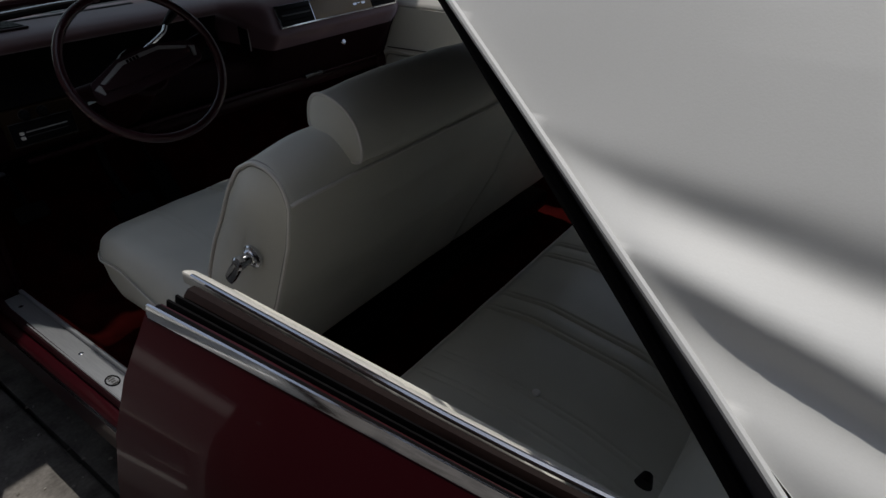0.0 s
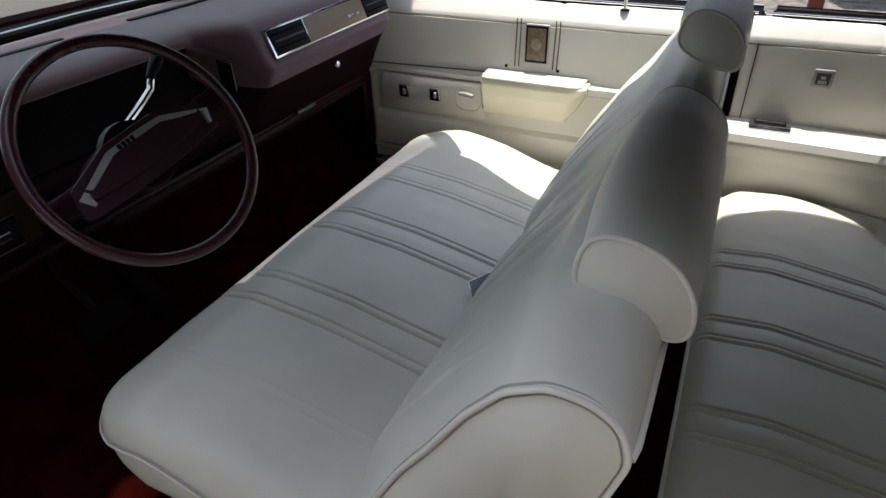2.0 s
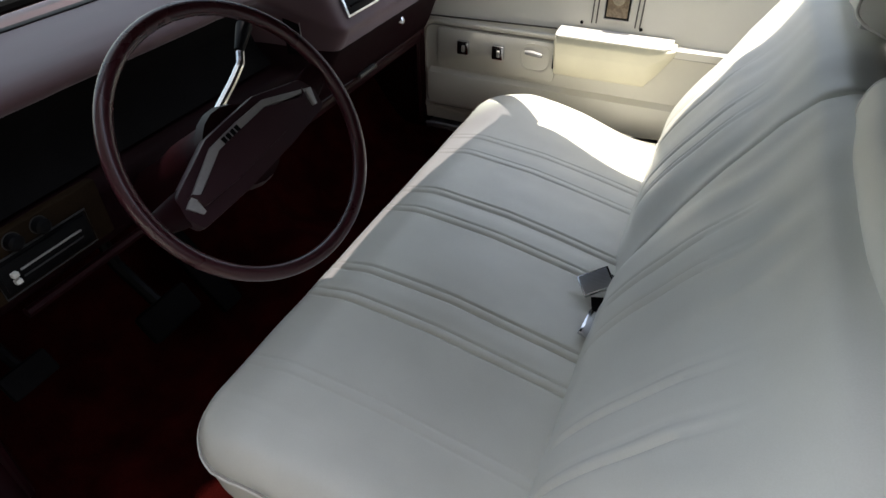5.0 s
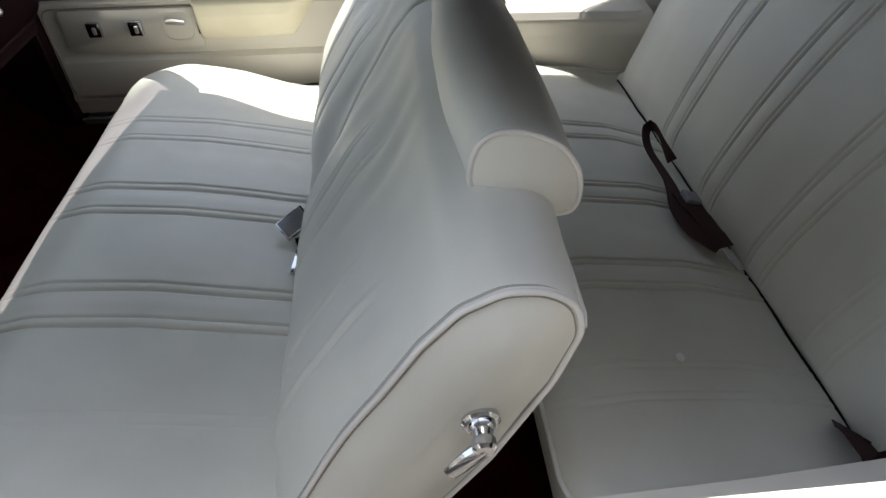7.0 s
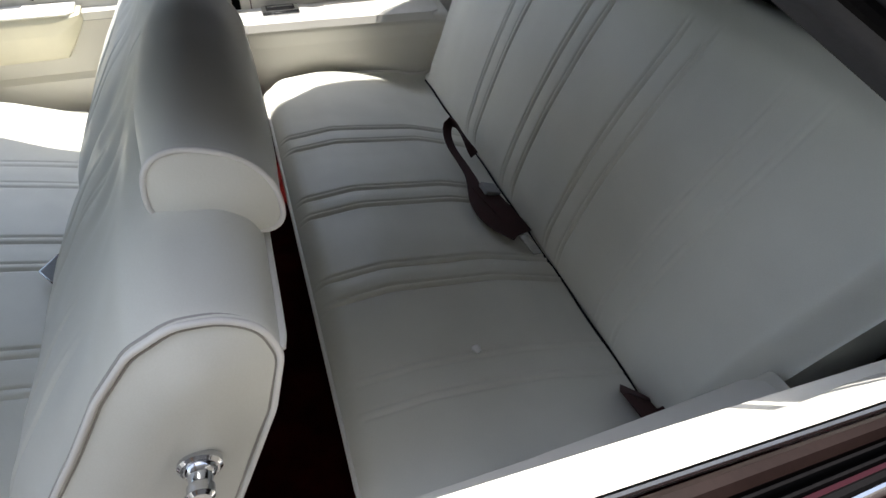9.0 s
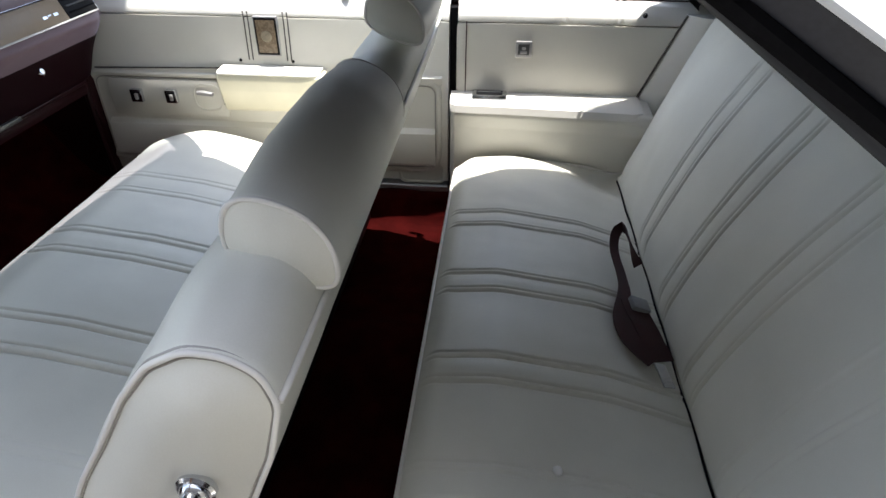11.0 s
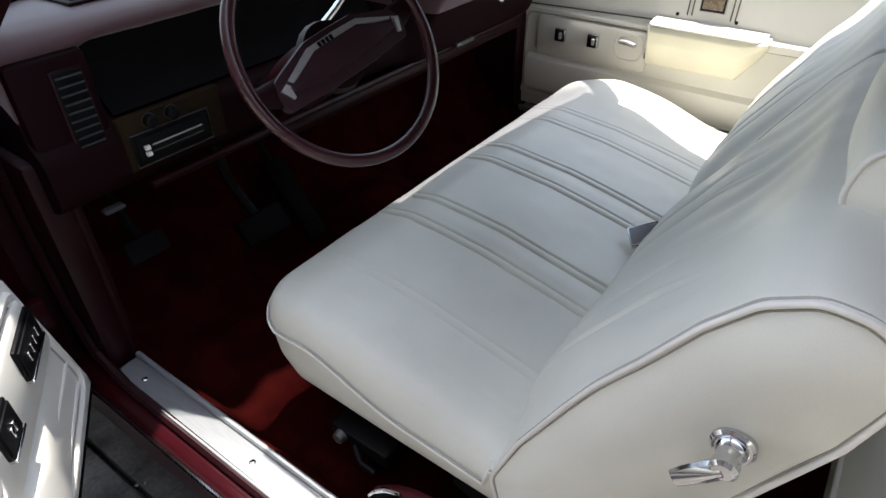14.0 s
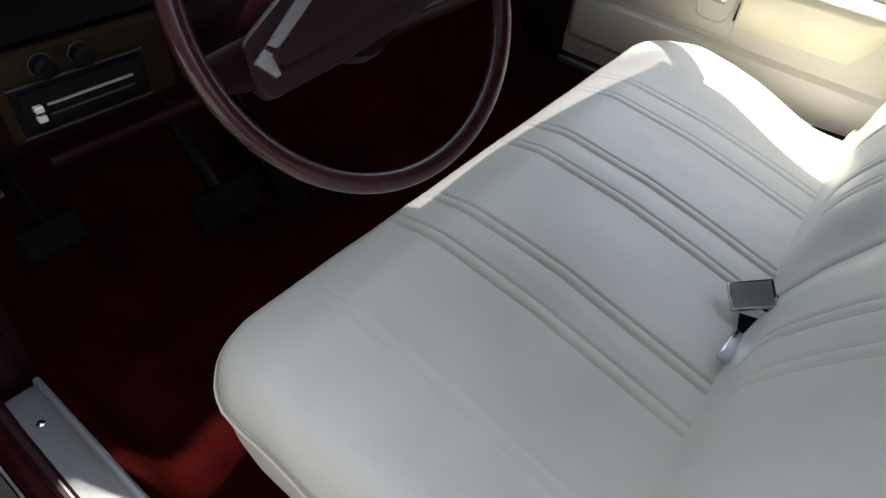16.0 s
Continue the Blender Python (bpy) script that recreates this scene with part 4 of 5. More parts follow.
def dash_body(upper):
    rings = []
    xs = [-0.745, -0.735, -0.72, -0.70] + list(np.linspace(-0.66, 0.0, 24)) + list(np.linspace(0.012, 0.135, 18)) + list(np.linspace(0.16, 0.68, 18)) + [0.70, 0.715, 0.73, 0.742]
    for x in xs:
        t = smooth((x - 0.015) / 0.115)
        e = smooth((abs(x) - 0.655) / 0.09)
        pts = []
        for i, (p, d) in enumerate(zip(PROF_P, PROF_D)):
            y, z = lerp(d[0], p[0], t), lerp(d[1], p[1], t)
            if x > 0:
                y += 0.045 * e * (1 if 2 <= i <= 11 else 0)
            elif 5 <= i <= 8:
                y = lerp(y, 0.960, smooth((-0.612 - x) / 0.02))
            y += -0.16 * smooth((abs(x) - 0.55) / 0.2) * (1 if i == 0 else 0)
            pts.append((y, z))
        fine = []
        n = len(pts)
        for i in range(n - 1):
            for k in range(4):
                s = k / 4
                b, c = pts[i], pts[i + 1]
                fine.append((lerp(b[0], c[0], s), lerp(b[1], c[1], s)))
        fine.append(pts[-1])
        # relax the corners for a padded look
        for _ in range(2):
            fine = [fine[0]] + [((a[0] + 2 * b[0] + c[0]) / 4, (a[1] + 2 * b[1] + c[1]) / 4) for a, b, c in zip(fine, fine[1:], fine[2:])] + [fine[-1]]
        cut = 30
        fine = fine[:cut + 1] + [(fine[cut][0] + 0.03, fine[cut][1] + 0.02), (1.29, 0.94)] if upper else fine[cut:] + [(1.1, 0.9)]
        rings.append([(x, y, z + 0.0008 * ripple(x, y, z, 30)) for y, z in fine])
    return loft(rings, closed=True)


part("pad", dash_body(True), DASH_LIT, dash, "maroon grained padding, colour paled to stand for light on top", sharp=50)
part("lower_face", dash_body(False), DASH_SHADED, dash, "maroon lower dash face, colour darkened to stand for shade", sharp=50)
part("gauge_panel", loft([[(x, 0.985, 0.944), (x, 1.004, 0.905), (x, 0.992, 0.866), (x, 0.962, 0.832), (x, 0.975, 0.828), (x, 1.012, 0.866), (x, 1.02, 0.905), (x, 1.0, 0.948)] for x in np.linspace(-0.612, 0.022, 8)]), RUBBER, dash, "black instrument panel under the hood")


def face_frame(x, z_at, lift=0.0):
    """A point of the passenger face of the dash: z_at 0 at the vents' lower edge, 1 at the upper."""
    y, z = lerp(0.856, 0.882, z_at), lerp(0.895, 0.957, z_at)
    return Vector((x, y - 0.92 * lift, z + 0.37 * lift))


def face_box(x0, x1, a, b, l0, l1, bev=0.0015):
    P = [face_frame(x, zt, l) for l in (l0, l1) for x, zt in ((x0, a), (x1, a), (x1, b), (x0, b))]
    bm = bmesh.new()
    v = [bm.verts.new(p) for p in P]
    for f in ((0, 1, 2, 3), (4, 5, 6, 7), (0, 1, 5, 4), (1, 2, 6, 5), (2, 3, 7, 6), (3, 0, 4, 7)):
        bm.faces.new([v[k] for k in f])
    bmesh.ops.recalc_face_normals(bm, faces=bm.faces)
    if bev:
        bmesh.ops.bevel(bm, geom=bm.edges[:], offset=bev, segments=2, affect="EDGES", profile=0.5)
    return bm


vp = part("vent_panel", face_box(0.150, 0.685, 0.0, 1.0, -0.006, 0.006), CHROME, dash, "chrome-framed vent and plaque strip")
part("plaque", face_box(0.292, 0.556, 0.07, 0.93, 0.0, 0.0072, 0.0005), WOOD, vp, "walnut veneer plaque")
for x0, x1 in ((0.160, 0.285), (0.562, 0.676)):
    part("vent_mouth", face_box(x0 - 0.003, x1 + 0.003, 0.07, 0.93, 0.0, 0.0074, 0.0005), BLACK, vp, "black air vent")
    for k in range(3):
        zt = 0.28 + 0.24 * k
        part("vent_slat", face_box(x0 + 0.006, x1 - 0.006, zt - 0.03, zt + 0.03, 0.007, 0.011, 0.0005), RUBBER if k != 1 else LOUVRE, vp)
for k, w in enumerate((0.020, 0.014, 0.022)):
    xx = 0.470 + k * 0.020
    part("script_bar", face_box(xx, xx + w * 0.8, 0.34 + 0.05 * (k % 2), 0.44, 0.0073, 0.0085, 0.0), CHROME, vp, "small bright script ornament")
part("glove_box_lock", lathe([(0, 0), (0.011, 0), (0.010, 0.005), (0.007, 0.009), (0, 0.010)], (0.433, 0.888, 0.802), (0, -0.85, 0.45), 16), CHROME, dash, "round chrome lock")
part("glove_box_gap", tube([(0.20, 0.880, 0.838), (0.62, 0.880, 0.838)], 0.0016), SEAM, dash)
part("under_shelf", box(-0.30, 0.68, 0.95, 1.20, 0.66, 0.70, bev=0.015), MAROON, dash)
part("lower_lip", tube([(x, 0.938, 0.708) for x in np.linspace(-0.60, 0.64, 12)], 0.008), MAROON, dash)
part("ashtray_pull", box(0.275, 0.355, 0.915, 0.93, 0.708, 0.720, bev=0.004), GREYMETAL, dash, "dull ashtray pull")

# speaker grilles on the dash top
for x in (-0.53, 0.56):
    sg = part("speaker_grille", box(x - 0.065, x + 0.065, 1.02, 1.125, 0.985, 0.991, bev=0.003), MAROON, dash, "small speaker grille")
    for k in range(7):
        part("grille_bar", box(x - 0.056, x + 0.056, 1.030 + k * 0.013, 1.036 + k * 0.013, 0.990, 0.9935), BLACK, sg)
part("defroster_slot", box(-0.45, -0.12, 1.165, 1.182, 0.976, 0.982, bev=0.002), BLACK, dash)
part("defroster_slot", box(0.05, 0.40, 1.165, 1.182, 0.976, 0.982, bev=0.002), BLACK, dash)

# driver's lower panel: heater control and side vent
hp = part("control_panel", box(-0.626, -0.436, 0.931, 0.948, 0.742, 0.834, bev=0.004), WOOD_SHADED, dash, "woodgrain control panel")
hc = part("heater_control", box(-0.615, -0.472, 0.927, 0.936, 0.751, 0.804, bev=0.003), BLACK, hp, "heater control with two levers")
part("control_rim", tube([(-0.616, 0.9265, 0.750), (-0.471, 0.9265, 0.750), (-0.471, 0.9265, 0.805), (-0.616, 0.9265, 0.805)], 0.0014, 6, True), LOUVRE, hp, "thin grey rim")
part("control_face", box(-0.610, -0.477, 0.924, 0.929, 0.756, 0.799, bev=0.002), BLACK, hp)
for z in (0.770, 0.781):
    part("slide_lever", box(-0.600, -0.591, 0.917, 0.9245, z - 0.0035, z + 0.0035, bev=0.0012), PIPING, hp, "white lever tip")
part("slide_track", box(-0.585, -0.490, 0.9222, 0.9245, 0.7800, 0.7824), SATIN, hp, "bright slide track")
part("slide_track", box(-0.585, -0.490, 0.9222, 0.9245, 0.7690, 0.7710), LOUVRE, hp)
for x in (-0.575, -0.535):
    part("switch_knob", lathe([(0, 0), (0.012, 0), (0.011, 0.012), (0.007, 0.015), (0, 0.015)], (x, 0.931, 0.819), (0, -1, 0), 16), BLACK, hp)
    part("knob_rim", tube([(x + 0.0122 * math.cos(a), 0.9295, 0.819 + 0.0122 * math.sin(a)) for a in (2 * math.pi * k / 18 for k in range(18))], 0.0009, 5, True), LOUVRE, hp)
part("end_cap", box(-0.742, -0.626, 0.946, 0.985, 0.728, 0.948, bev=0.010), DASH_SHADED, dash, "dark maroon dash end panel")
slot = part("centre_slot", box(-0.016, 0.016, -0.0035, 0.012, -0.056, 0.056, bev=0.002, m=pose(0.076, 0.940, 0.892, 0, 0, -66)), RUBBER, dash, "dark vertical recess with a bright edge")
part("slot_edge", box(0.0162, 0.0178, -0.0045, 0.008, -0.056, 0.056, bev=0.0006, m=pose(0.076, 0.940, 0.892, 0, 0, -66)), SATIN, slot)
sv = part("side_vent", box(-0.690, -0.640, 0.9425, 0.97, 0.776, 0.928, bev=0.004), MAROON, dash, "tall air vent with louvres")
part("vent_well", box(-0.685, -0.645, 0.9405, 0.950, 0.780, 0.924, bev=0.001), BLACK, sv)
for k in range(11):
    part("louvre", box(-0.684, -0.646, 0.9365, 0.9425, -0.0010, 0.0010, m=pose(0, 0, 0.7865 + 0.0131 * k)), LOUVRE, sv)
part("hood_release", box(-0.69, -0.655, 0.930, 0.95, 0.694, 0.701, bev=0.003), GREYBAND, dash)

# ---- steering column and wheel ----
WC = Vector((-0.398, 0.656, 0.936))
TILT_W = radians(32.8)
SWING = radians(-9)
ACROSS = Vector((math.cos(SWING), math.sin(SWING), 0))
AX = Vector((-math.sin(SWING) * math.cos(TILT_W), math.cos(SWING) * math.cos(TILT_W), -math.sin(TILT_W)))      # from the driver into the dash
UPW = ACROSS.cross(AX)
ROLL = radians(13)
RX = ACROSS * math.cos(ROLL) + UPW * math.sin(ROLL)
RY = UPW * math.cos(ROLL) - ACROSS * math.sin(ROLL)


def wp(u, v, w=0.0):
    return WC + RX * u + RY * v + AX * w


col = thing("steering_column", "maroon steering column with chrome shift lever and turn signal stalk", "steering column", (WC.x, 0.9, 0.78))
colpts = [WC + AX * d for d in (0.055, 0.10, 0.16, 0.22, 0.30)]
part("shroud", tube(colpts, [0.040, 0.046, 0.046, 0.040, 0.040], 20), MAROON, col, "glossy maroon column shroud")
part("hub_collar", tube([WC + AX * d for d in (0.02, 0.035, 0.06)], [0.052, 0.056, 0.042], 20), MAROON, col)
tip = Vector((-0.238, 0.777, 1.006))
root = WC + AX * 0.065 + UPW * 0.040
lev = [root, root.lerp(tip, 0.45) + Vector((0.006, -0.004, -0.006)), root.lerp(tip, 0.66) + Vector((0.008, -0.005, -0.007)), root.lerp(tip, 0.80) + Vector((0.003, -0.002, 0)), tip]
sh = part("shift_lever", tube(along(lev, 16), 0.0058, 10), CHROME, col, "bent chrome shift lever")
d = (Vector(lev[-1]) - Vector(lev[-2])).normalized()
part("shift_knob", tube([tip - d * 0.040, tip - d * 0.015, tip + d * 0.006, tip + d * 0.012], [0.0065, 0.0095, 0.0115, 0.006], 12), BLACK, sh, "black flared knob")
ts = WC + AX * 0.075
part("turn_signal_stalk", tube([ts, ts + Vector((-0.07, -0.01, -0.012)), ts + Vector((-0.135, -0.012, -0.020))], [0.0055, 0.005, 0.007], 10), CHROME, col, "chrome turn signal stalk")
part("ignition_lock", lathe([(0, 0), (0.016, 0), (0.015, 0.012), (0.010, 0.02), (0, 0.02)], ts + Vector((0.045, 0.05, -0.03)), (1, -0.2, 0.1), 14), CHROME, col)

sw = thing("steering_wheel", "thin maroon steering wheel with chrome-edged horn pad", "steering wheel", tuple(WC))
rim_pts = [wp(0.1655 * math.cos(a), 0.1655 * math.sin(a)) for a in (2 * math.pi * k / 72 for k in range(72))]
part("rim", tube(rim_pts, 0.0098, 12, True), RIMPLASTIC, sw, "glossy maroon rim", sharp=80)


def pad_outline(grow=0.0):
    half = [(0, 0.030), (0.046, 0.0295), (0.116, 0.005), (0.126, -0.004), (0.120, -0.028), (0.05, -0.033), (0, -0.033)]
    pts = [(u + (grow if u > 0.06 else 0), v + (grow if v > 0 else -grow)) for u, v in half]
    return pts + [(-u, v) for u, v in pts[-2:0:-1]]


def pad_solid(grow, w0, w1, shrink):
    o = fillet(pad_outline(grow), 0.010, 3)
    return loft([[wp(u, v, w0) for u, v in o], [wp(u, v, lerp(w0, w1, 0.7)) for u, v in o], [wp(u * shrink, v * shrink, w1) for u, v in o]])


part("spoke_plate", pad_solid(0.007, 0.016, 0.001, 0.98), PADPLASTIC, sw, "dark maroon pad surround")
trim_out = [(-0.114, -0.0215), (-0.124, -0.004), (-0.050, 0.0262), (0, 0.0278), (0.050, 0.0262), (0.124, -0.004), (0.115, -0.025)]
trim_in = [(-0.1095, -0.0205), (-0.108, -0.0065), (-0.046, 0.0148), (0, 0.0162), (0.046, 0.0168), (0.113, -0.0045), (0.109, -0.0235)]
rings = []
for k in range(len(trim_out) - 1):
    for t in (0, 0.25, 0.5, 0.75) + ((1,) if k == len(trim_out) - 2 else ()):
        (a, b), (c, e) = [[lerp(p[q], r[q], t) for q in (0, 1)] for p, r in ((trim_out[k], trim_out[k + 1]), (trim_in[k], trim_in[k + 1]))]
        rings.append([wp(a, b, 0.003), wp(a, b, -0.0035), wp(lerp(a, c, 0.8), lerp(b, e, 0.8), -0.0050), wp(c, e, -0.0035), wp(c, e, 0.003)])
part("horn_trim", loft(rings), SATIN, sw, "brushed metal horn trim")
part("horn_pad", pad_solid(-0.011, 0.010, -0.0055, 0.96), PADPLASTIC, sw, "dark maroon horn pad")
for k in range(4):
    part("emblem_bar", box(-0.0028, 0.0028, -0.0036, 0.0036, -0.0006, 0.0006, m=Matrix.Translation(wp(-0.030 + k * 0.008, 0.0218, -0.0048)) @ Matrix((RX, RY, -AX)).transposed().to_4x4()), BLACK, sw, "small raised lettering strip")
for s in (-1, 1):
    rings = []
    for t in np.linspace(0, 1, 8):
        u, v = s * lerp(0.10, 0.162, t), lerp(-0.010, 0.004, t)
        hw = lerp(0.026, 0.014, t)
        rings.append([wp(u, v + hw * math.cos(a), lerp(0.012, 0.003, t) + 0.006 * math.sin(a)) for a in (2 * math.pi * k / 10 for k in range(10))])
    part("spoke", loft(rings), MAROON, sw)

# pedals
ped = thing("brake_pedal", "black rubber brake pedal in the dark footwell", "pedal")
part("pad", box(-0.06, 0.06, -0.012, 0.012, -0.032, 0.032, bev=0.008, m=pose(-0.36, 1.00, 0.47, -35)), RUBBER, ped)
part("arm", tube([(-0.36, 1.01, 0.475), (-0.36, 1.10, 0.56), (-0.36, 1.13, 0.71)], 0.012), BLACK, ped)
ped = thing("accelerator_pedal", "long black accelerator pedal", "pedal")
part("pad", box(-0.028, 0.028, -0.01, 0.01, -0.11, 0.11, bev=0.006, m=pose(-0.20, 1.08, 0.43, -40)), RUBBER, ped)
part("arm", tube([(-0.20, 1.10, 0.46), (-0.20, 1.18, 0.55), (-0.20, 1.24, 0.72)], 0.006), BLACK, ped)
ped = thing("parking_brake_pedal", "small grey parking brake pedal", "pedal")
part("pad", box(-0.04, 0.04, -0.008, 0.008, -0.022, 0.022, bev=0.005, m=pose(-0.61, 1.02, 0.55, -30)), RUBBER, ped)
part("arm", tube([(-0.61, 1.03, 0.555), (-0.61, 1.10, 0.62), (-0.61, 1.13, 0.71)], 0.009), BLACK, ped)

# ---- doors ----
def door(s, angle):
    """A door in its shut position for the car's right (s = 1) or left (s = -1), then swung by angle about its hinge."""
    hx = s * 0.82
    d = thing("door_1" if s < 0 else "door_2", "open car door with cream vinyl trim panel and maroon skin" if angle else "shut car door with cream vinyl trim panel, armrest and chrome plate", "car door", (hx, HINGE_Y, 0.35), angle, kind="structure")

    def P(name, bm, mat, parent=None, label="", sharp=35):
        return part(name, mirror(bm) if s < 0 else bm, mat, parent or d, label, sharp)

    P("outer_skin", mirror(skin(-0.145, HINGE_Y - 0.012, 0.325, 0.922, 0.80, 16, 12)), PAINT, None, "glossy dark maroon paint")
    P("belt_moulding", belt_strip(0.895, 0.931, 0.0075, -0.14, HINGE_Y - 0.02, 0.8), CHROME, None, "bright chrome belt moulding")
    seal = P("window_slot", belt_strip(0.857, 0.9255, 0.030, -0.14, HINGE_Y - 0.03, 0.35), RUBBER, None, "black rubber window slot")
    P("seal_lip", belt_strip(0.873, 0.933, 0.005, -0.14, HINGE_Y - 0.03, 1.0), RUBBER, seal)
    P("seal_lip", belt_strip(0.855, 0.933, 0.005, -0.14, HINGE_Y - 0.03, 1.0), RUBBER, seal)
    P("inner_bead", belt_strip(0.829, 0.929, 0.0035, -0.13, HINGE_Y - 0.04, 1.0), CHROME)
    prof = [(0.799, 0.385), (0.748, 0.390), (0.744, 0.42), (0.744, 0.715), (0.752, 0.732), (0.758, 0.80), (0.762, 0.868), (0.799, 0.868)]
    raked = lambda y, z: y if s > 0 else min(y, 0.985 - 0.36 * (z - 0.39))
    P("trim_panel", loft([[(x, raked(y, z), z) for x, z in prof] for y in np.linspace(-0.098, 1.045, 10 if s > 0 else 60)]), CREAM if s > 0 else VINYL_SIDE, None, "cream moulded trim panel" if s > 0 else "white moulded trim panel with a raked front edge")
    if s < 0:
        # black strip added for the shade beyond the panel's front edge
        P("panel_edge", tube([(0.760, 0.992 - 0.36 * (z - 0.39), z) for z in (0.385, 0.5, 0.65, 0.80, 0.90)], 0.011), RUBBER, None, "black rubber strip standing in for shade past the panel")
        for z in (0.603, 0.505, 0.452):
            P("panel_bead", tube([(0.7435, y, z) for y in (-0.06, 0.4, 0.975 - 0.36 * (z - 0.39))], 0.0035), VINYL_SIDE)
    roll = fillet([(0.799, 0.87), (0.763, 0.87), (0.770, 0.885), (0.794, 0.915), (0.825, 0.923), (0.825, 0.905), (0.80, 0.905)], [0.001, 0.012, 0.02, 0.02, 0.004, 0.004, 0.004], 4)
    rr = []
    for y in np.linspace(-0.098, 1.05 if s > 0 else 0.80, 90):
        dd = 0.0025 * ripple(0, y, 5, 9) - 0.004 * sum(groove(y - c, 0.006) for c in (0.475, 0.365, 0.05))
        rr.append([(x - dd if x < 0.785 else x, y, z + (dd if z > 0.9 else 0)) for x, z in roll])
    P("top_roll", loft(rr), VINYL_SIDE, None, "white padded vinyl top roll")
    # ribs and dark seam lines framing the ornament plate
    for y in (0.482, 0.470, 0.368, 0.356):
        P("trim_line", tube([(0.753, y, 0.752), (0.7615, y, 0.86), (0.7605, y, 0.885)], 0.0017, 6), SEAM)
    TRIM = CREAM if s > 0 else VINYL_SIDE
    pl = P("ornament_plate", box(0.752, 0.764, 0.384, 0.454, 0.764, 0.874, bev=0.003), SATIN, None, "chrome-framed woodgrain plate with round medallion")
    P("plate_groove", box(0.7505, 0.757, 0.387, 0.451, 0.768, 0.870, bev=0.0008), BLACK, pl)
    P("plate_veneer", box(0.7492, 0.756, 0.392, 0.446, 0.774, 0.864, bev=0.0008), WOOD, pl)
    P("medallion", lathe([(0, 0), (0.016, 0), (0.0155, 0.0022), (0.0125, 0.003), (0.0115, 0.002), (0, 0.0026)], (0.750, 0.419, 0.820), (-1, 0, 0), 24), BRASS, pl, "dull brass medallion")
    # lower moulded panel with a raised border
    o = fillet([(raked(0.985, 0.47), 0.43), (raked(0.985, 0.75), 0.705), (-0.072, 0.705), (-0.072, 0.425)], [0.035, 0.035, 0.03, 0.06], 6)
    P("panel_border", tube([(0.745, y, z) for y, z in o], 0.008, 8, True), TRIM)
    P("border_line", tube([(0.7435, lerp(y, 0.4, 0.024), lerp(z, 0.57, 0.085)) for y, z in o], 0.0022, 6, True), SHADE_DIRT_LINE)
    P("seam_line", tube([(0.745, raked(0.96, 0.76), 0.718), (0.745, 0.80, 0.722), (0.745, 0.57, 0.728)], 0.0022, 6), SEAM)
    o = fillet([(0.93 if s > 0 else 0.90, 0.575), (0.93 if s > 0 else 0.86, 0.690), (0.566, 0.690), (0.566, 0.575)], 0.018, 4)
    P("switch_panel", loft([[(0.7445, y, z) for y, z in o], [(0.737, y, z) for y, z in o], [(0.735, lerp(y, 0.75, 0.02), lerp(z, 0.63, 0.05)) for y, z in o]]), TRIM, None, "raised switch panel")
    P("lower_step", loft([[(0.745, y, 0.565)] + [(lerp(x, 0.7435, 0.0 if s > 0 else smooth((y - 0.60) / 0.25)), y, z) for x, z in ((0.728, 0.552), (0.722, 0.520), (0.724, 0.455))] + [(0.745, y, 0.44)] for y in np.linspace(-0.06, 0.955 if s > 0 else 0.88, 16)]), TRIM, None, "lower moulded step")
    for y, w in ((0.842, 0.036), (0.733, 0.036)) if s > 0 else ((0.812, 0.10), (0.662, 0.058)):
        z0, z1 = (0.622, 0.662) if s > 0 else (0.618, 0.674)
        b = P("window_switch", box(0.722 if s > 0 else 0.729, 0.737, y - w / 2, y + w / 2, z0, z1, bev=0.004), CHROME if s > 0 else BLACK, None, "chrome-edged window switch" if s > 0 else "black window switch unit with chrome lower edge")
        P("switch_well", box(0.7195 if s > 0 else 0.7265, 0.7305 if s < 0 else 0.726, y - w / 2 + (0.0065 if s > 0 else 0.004), y + w / 2 - (0.0065 if s > 0 else 0.004), z0 + 0.006, z1 - 0.006, bev=0.001), BLACK, b)
        if s < 0:
            P("bright_edge", box(0.7255, 0.735, y - w / 2, y + w / 2, z0 - 0.001, z0 + 0.004, bev=0.001), CHROME, b)
        for k in range(1 if s > 0 else 4 if w > 0.08 else 2):
            yy = y + (0 if s > 0 else (k - (1.5 if w > 0.08 else 0.5)) * w * 0.17)
            P("rocker", box(0.714, 0.722, yy - 0.009, yy + 0.001, 0.632, 0.652, bev=0.003) if s > 0 else box(0.7235, 0.728, yy - 0.0035, yy + 0.0035, 0.637, 0.652, bev=0.001), SATIN if s > 0 else CHROME, b)
    # inside pull cup and release handle
    back = 0.0 if s > 0 else 0.065
    cup = fillet([(0.668 - back, 0.598), (0.668 - back, 0.682), (0.578 - back, 0.682), (0.578 - back, 0.598)], 0.035, 5)
    rim = P("pull_cup", loft([[(0.7365, y, z) for y, z in cup], [(0.7325, y, z) for y, z in cup], [(0.7325, lerp(y, 0.623 - back, 0.10), lerp(z, 0.64, 0.14)) for y, z in cup], [(0.7385, lerp(y, 0.623 - back, 0.16), lerp(z, 0.64, 0.2)) for y, z in cup]]), TRIM, None, "recessed pull cup")
    P("release_handle", tube([(0.729, 0.650 - back, 0.655), (0.724, 0.630 - back, 0.657), (0.722, 0.600 - back, 0.654)], [0.006, 0.008, 0.006], 10), SATIN, rim, "satin metal inside handle")
    P("cup_shadow_gap", box(0.722, 0.737, 0.562 - back, 0.570 - back, 0.622, 0.664, bev=0.002), BLACK, rim)
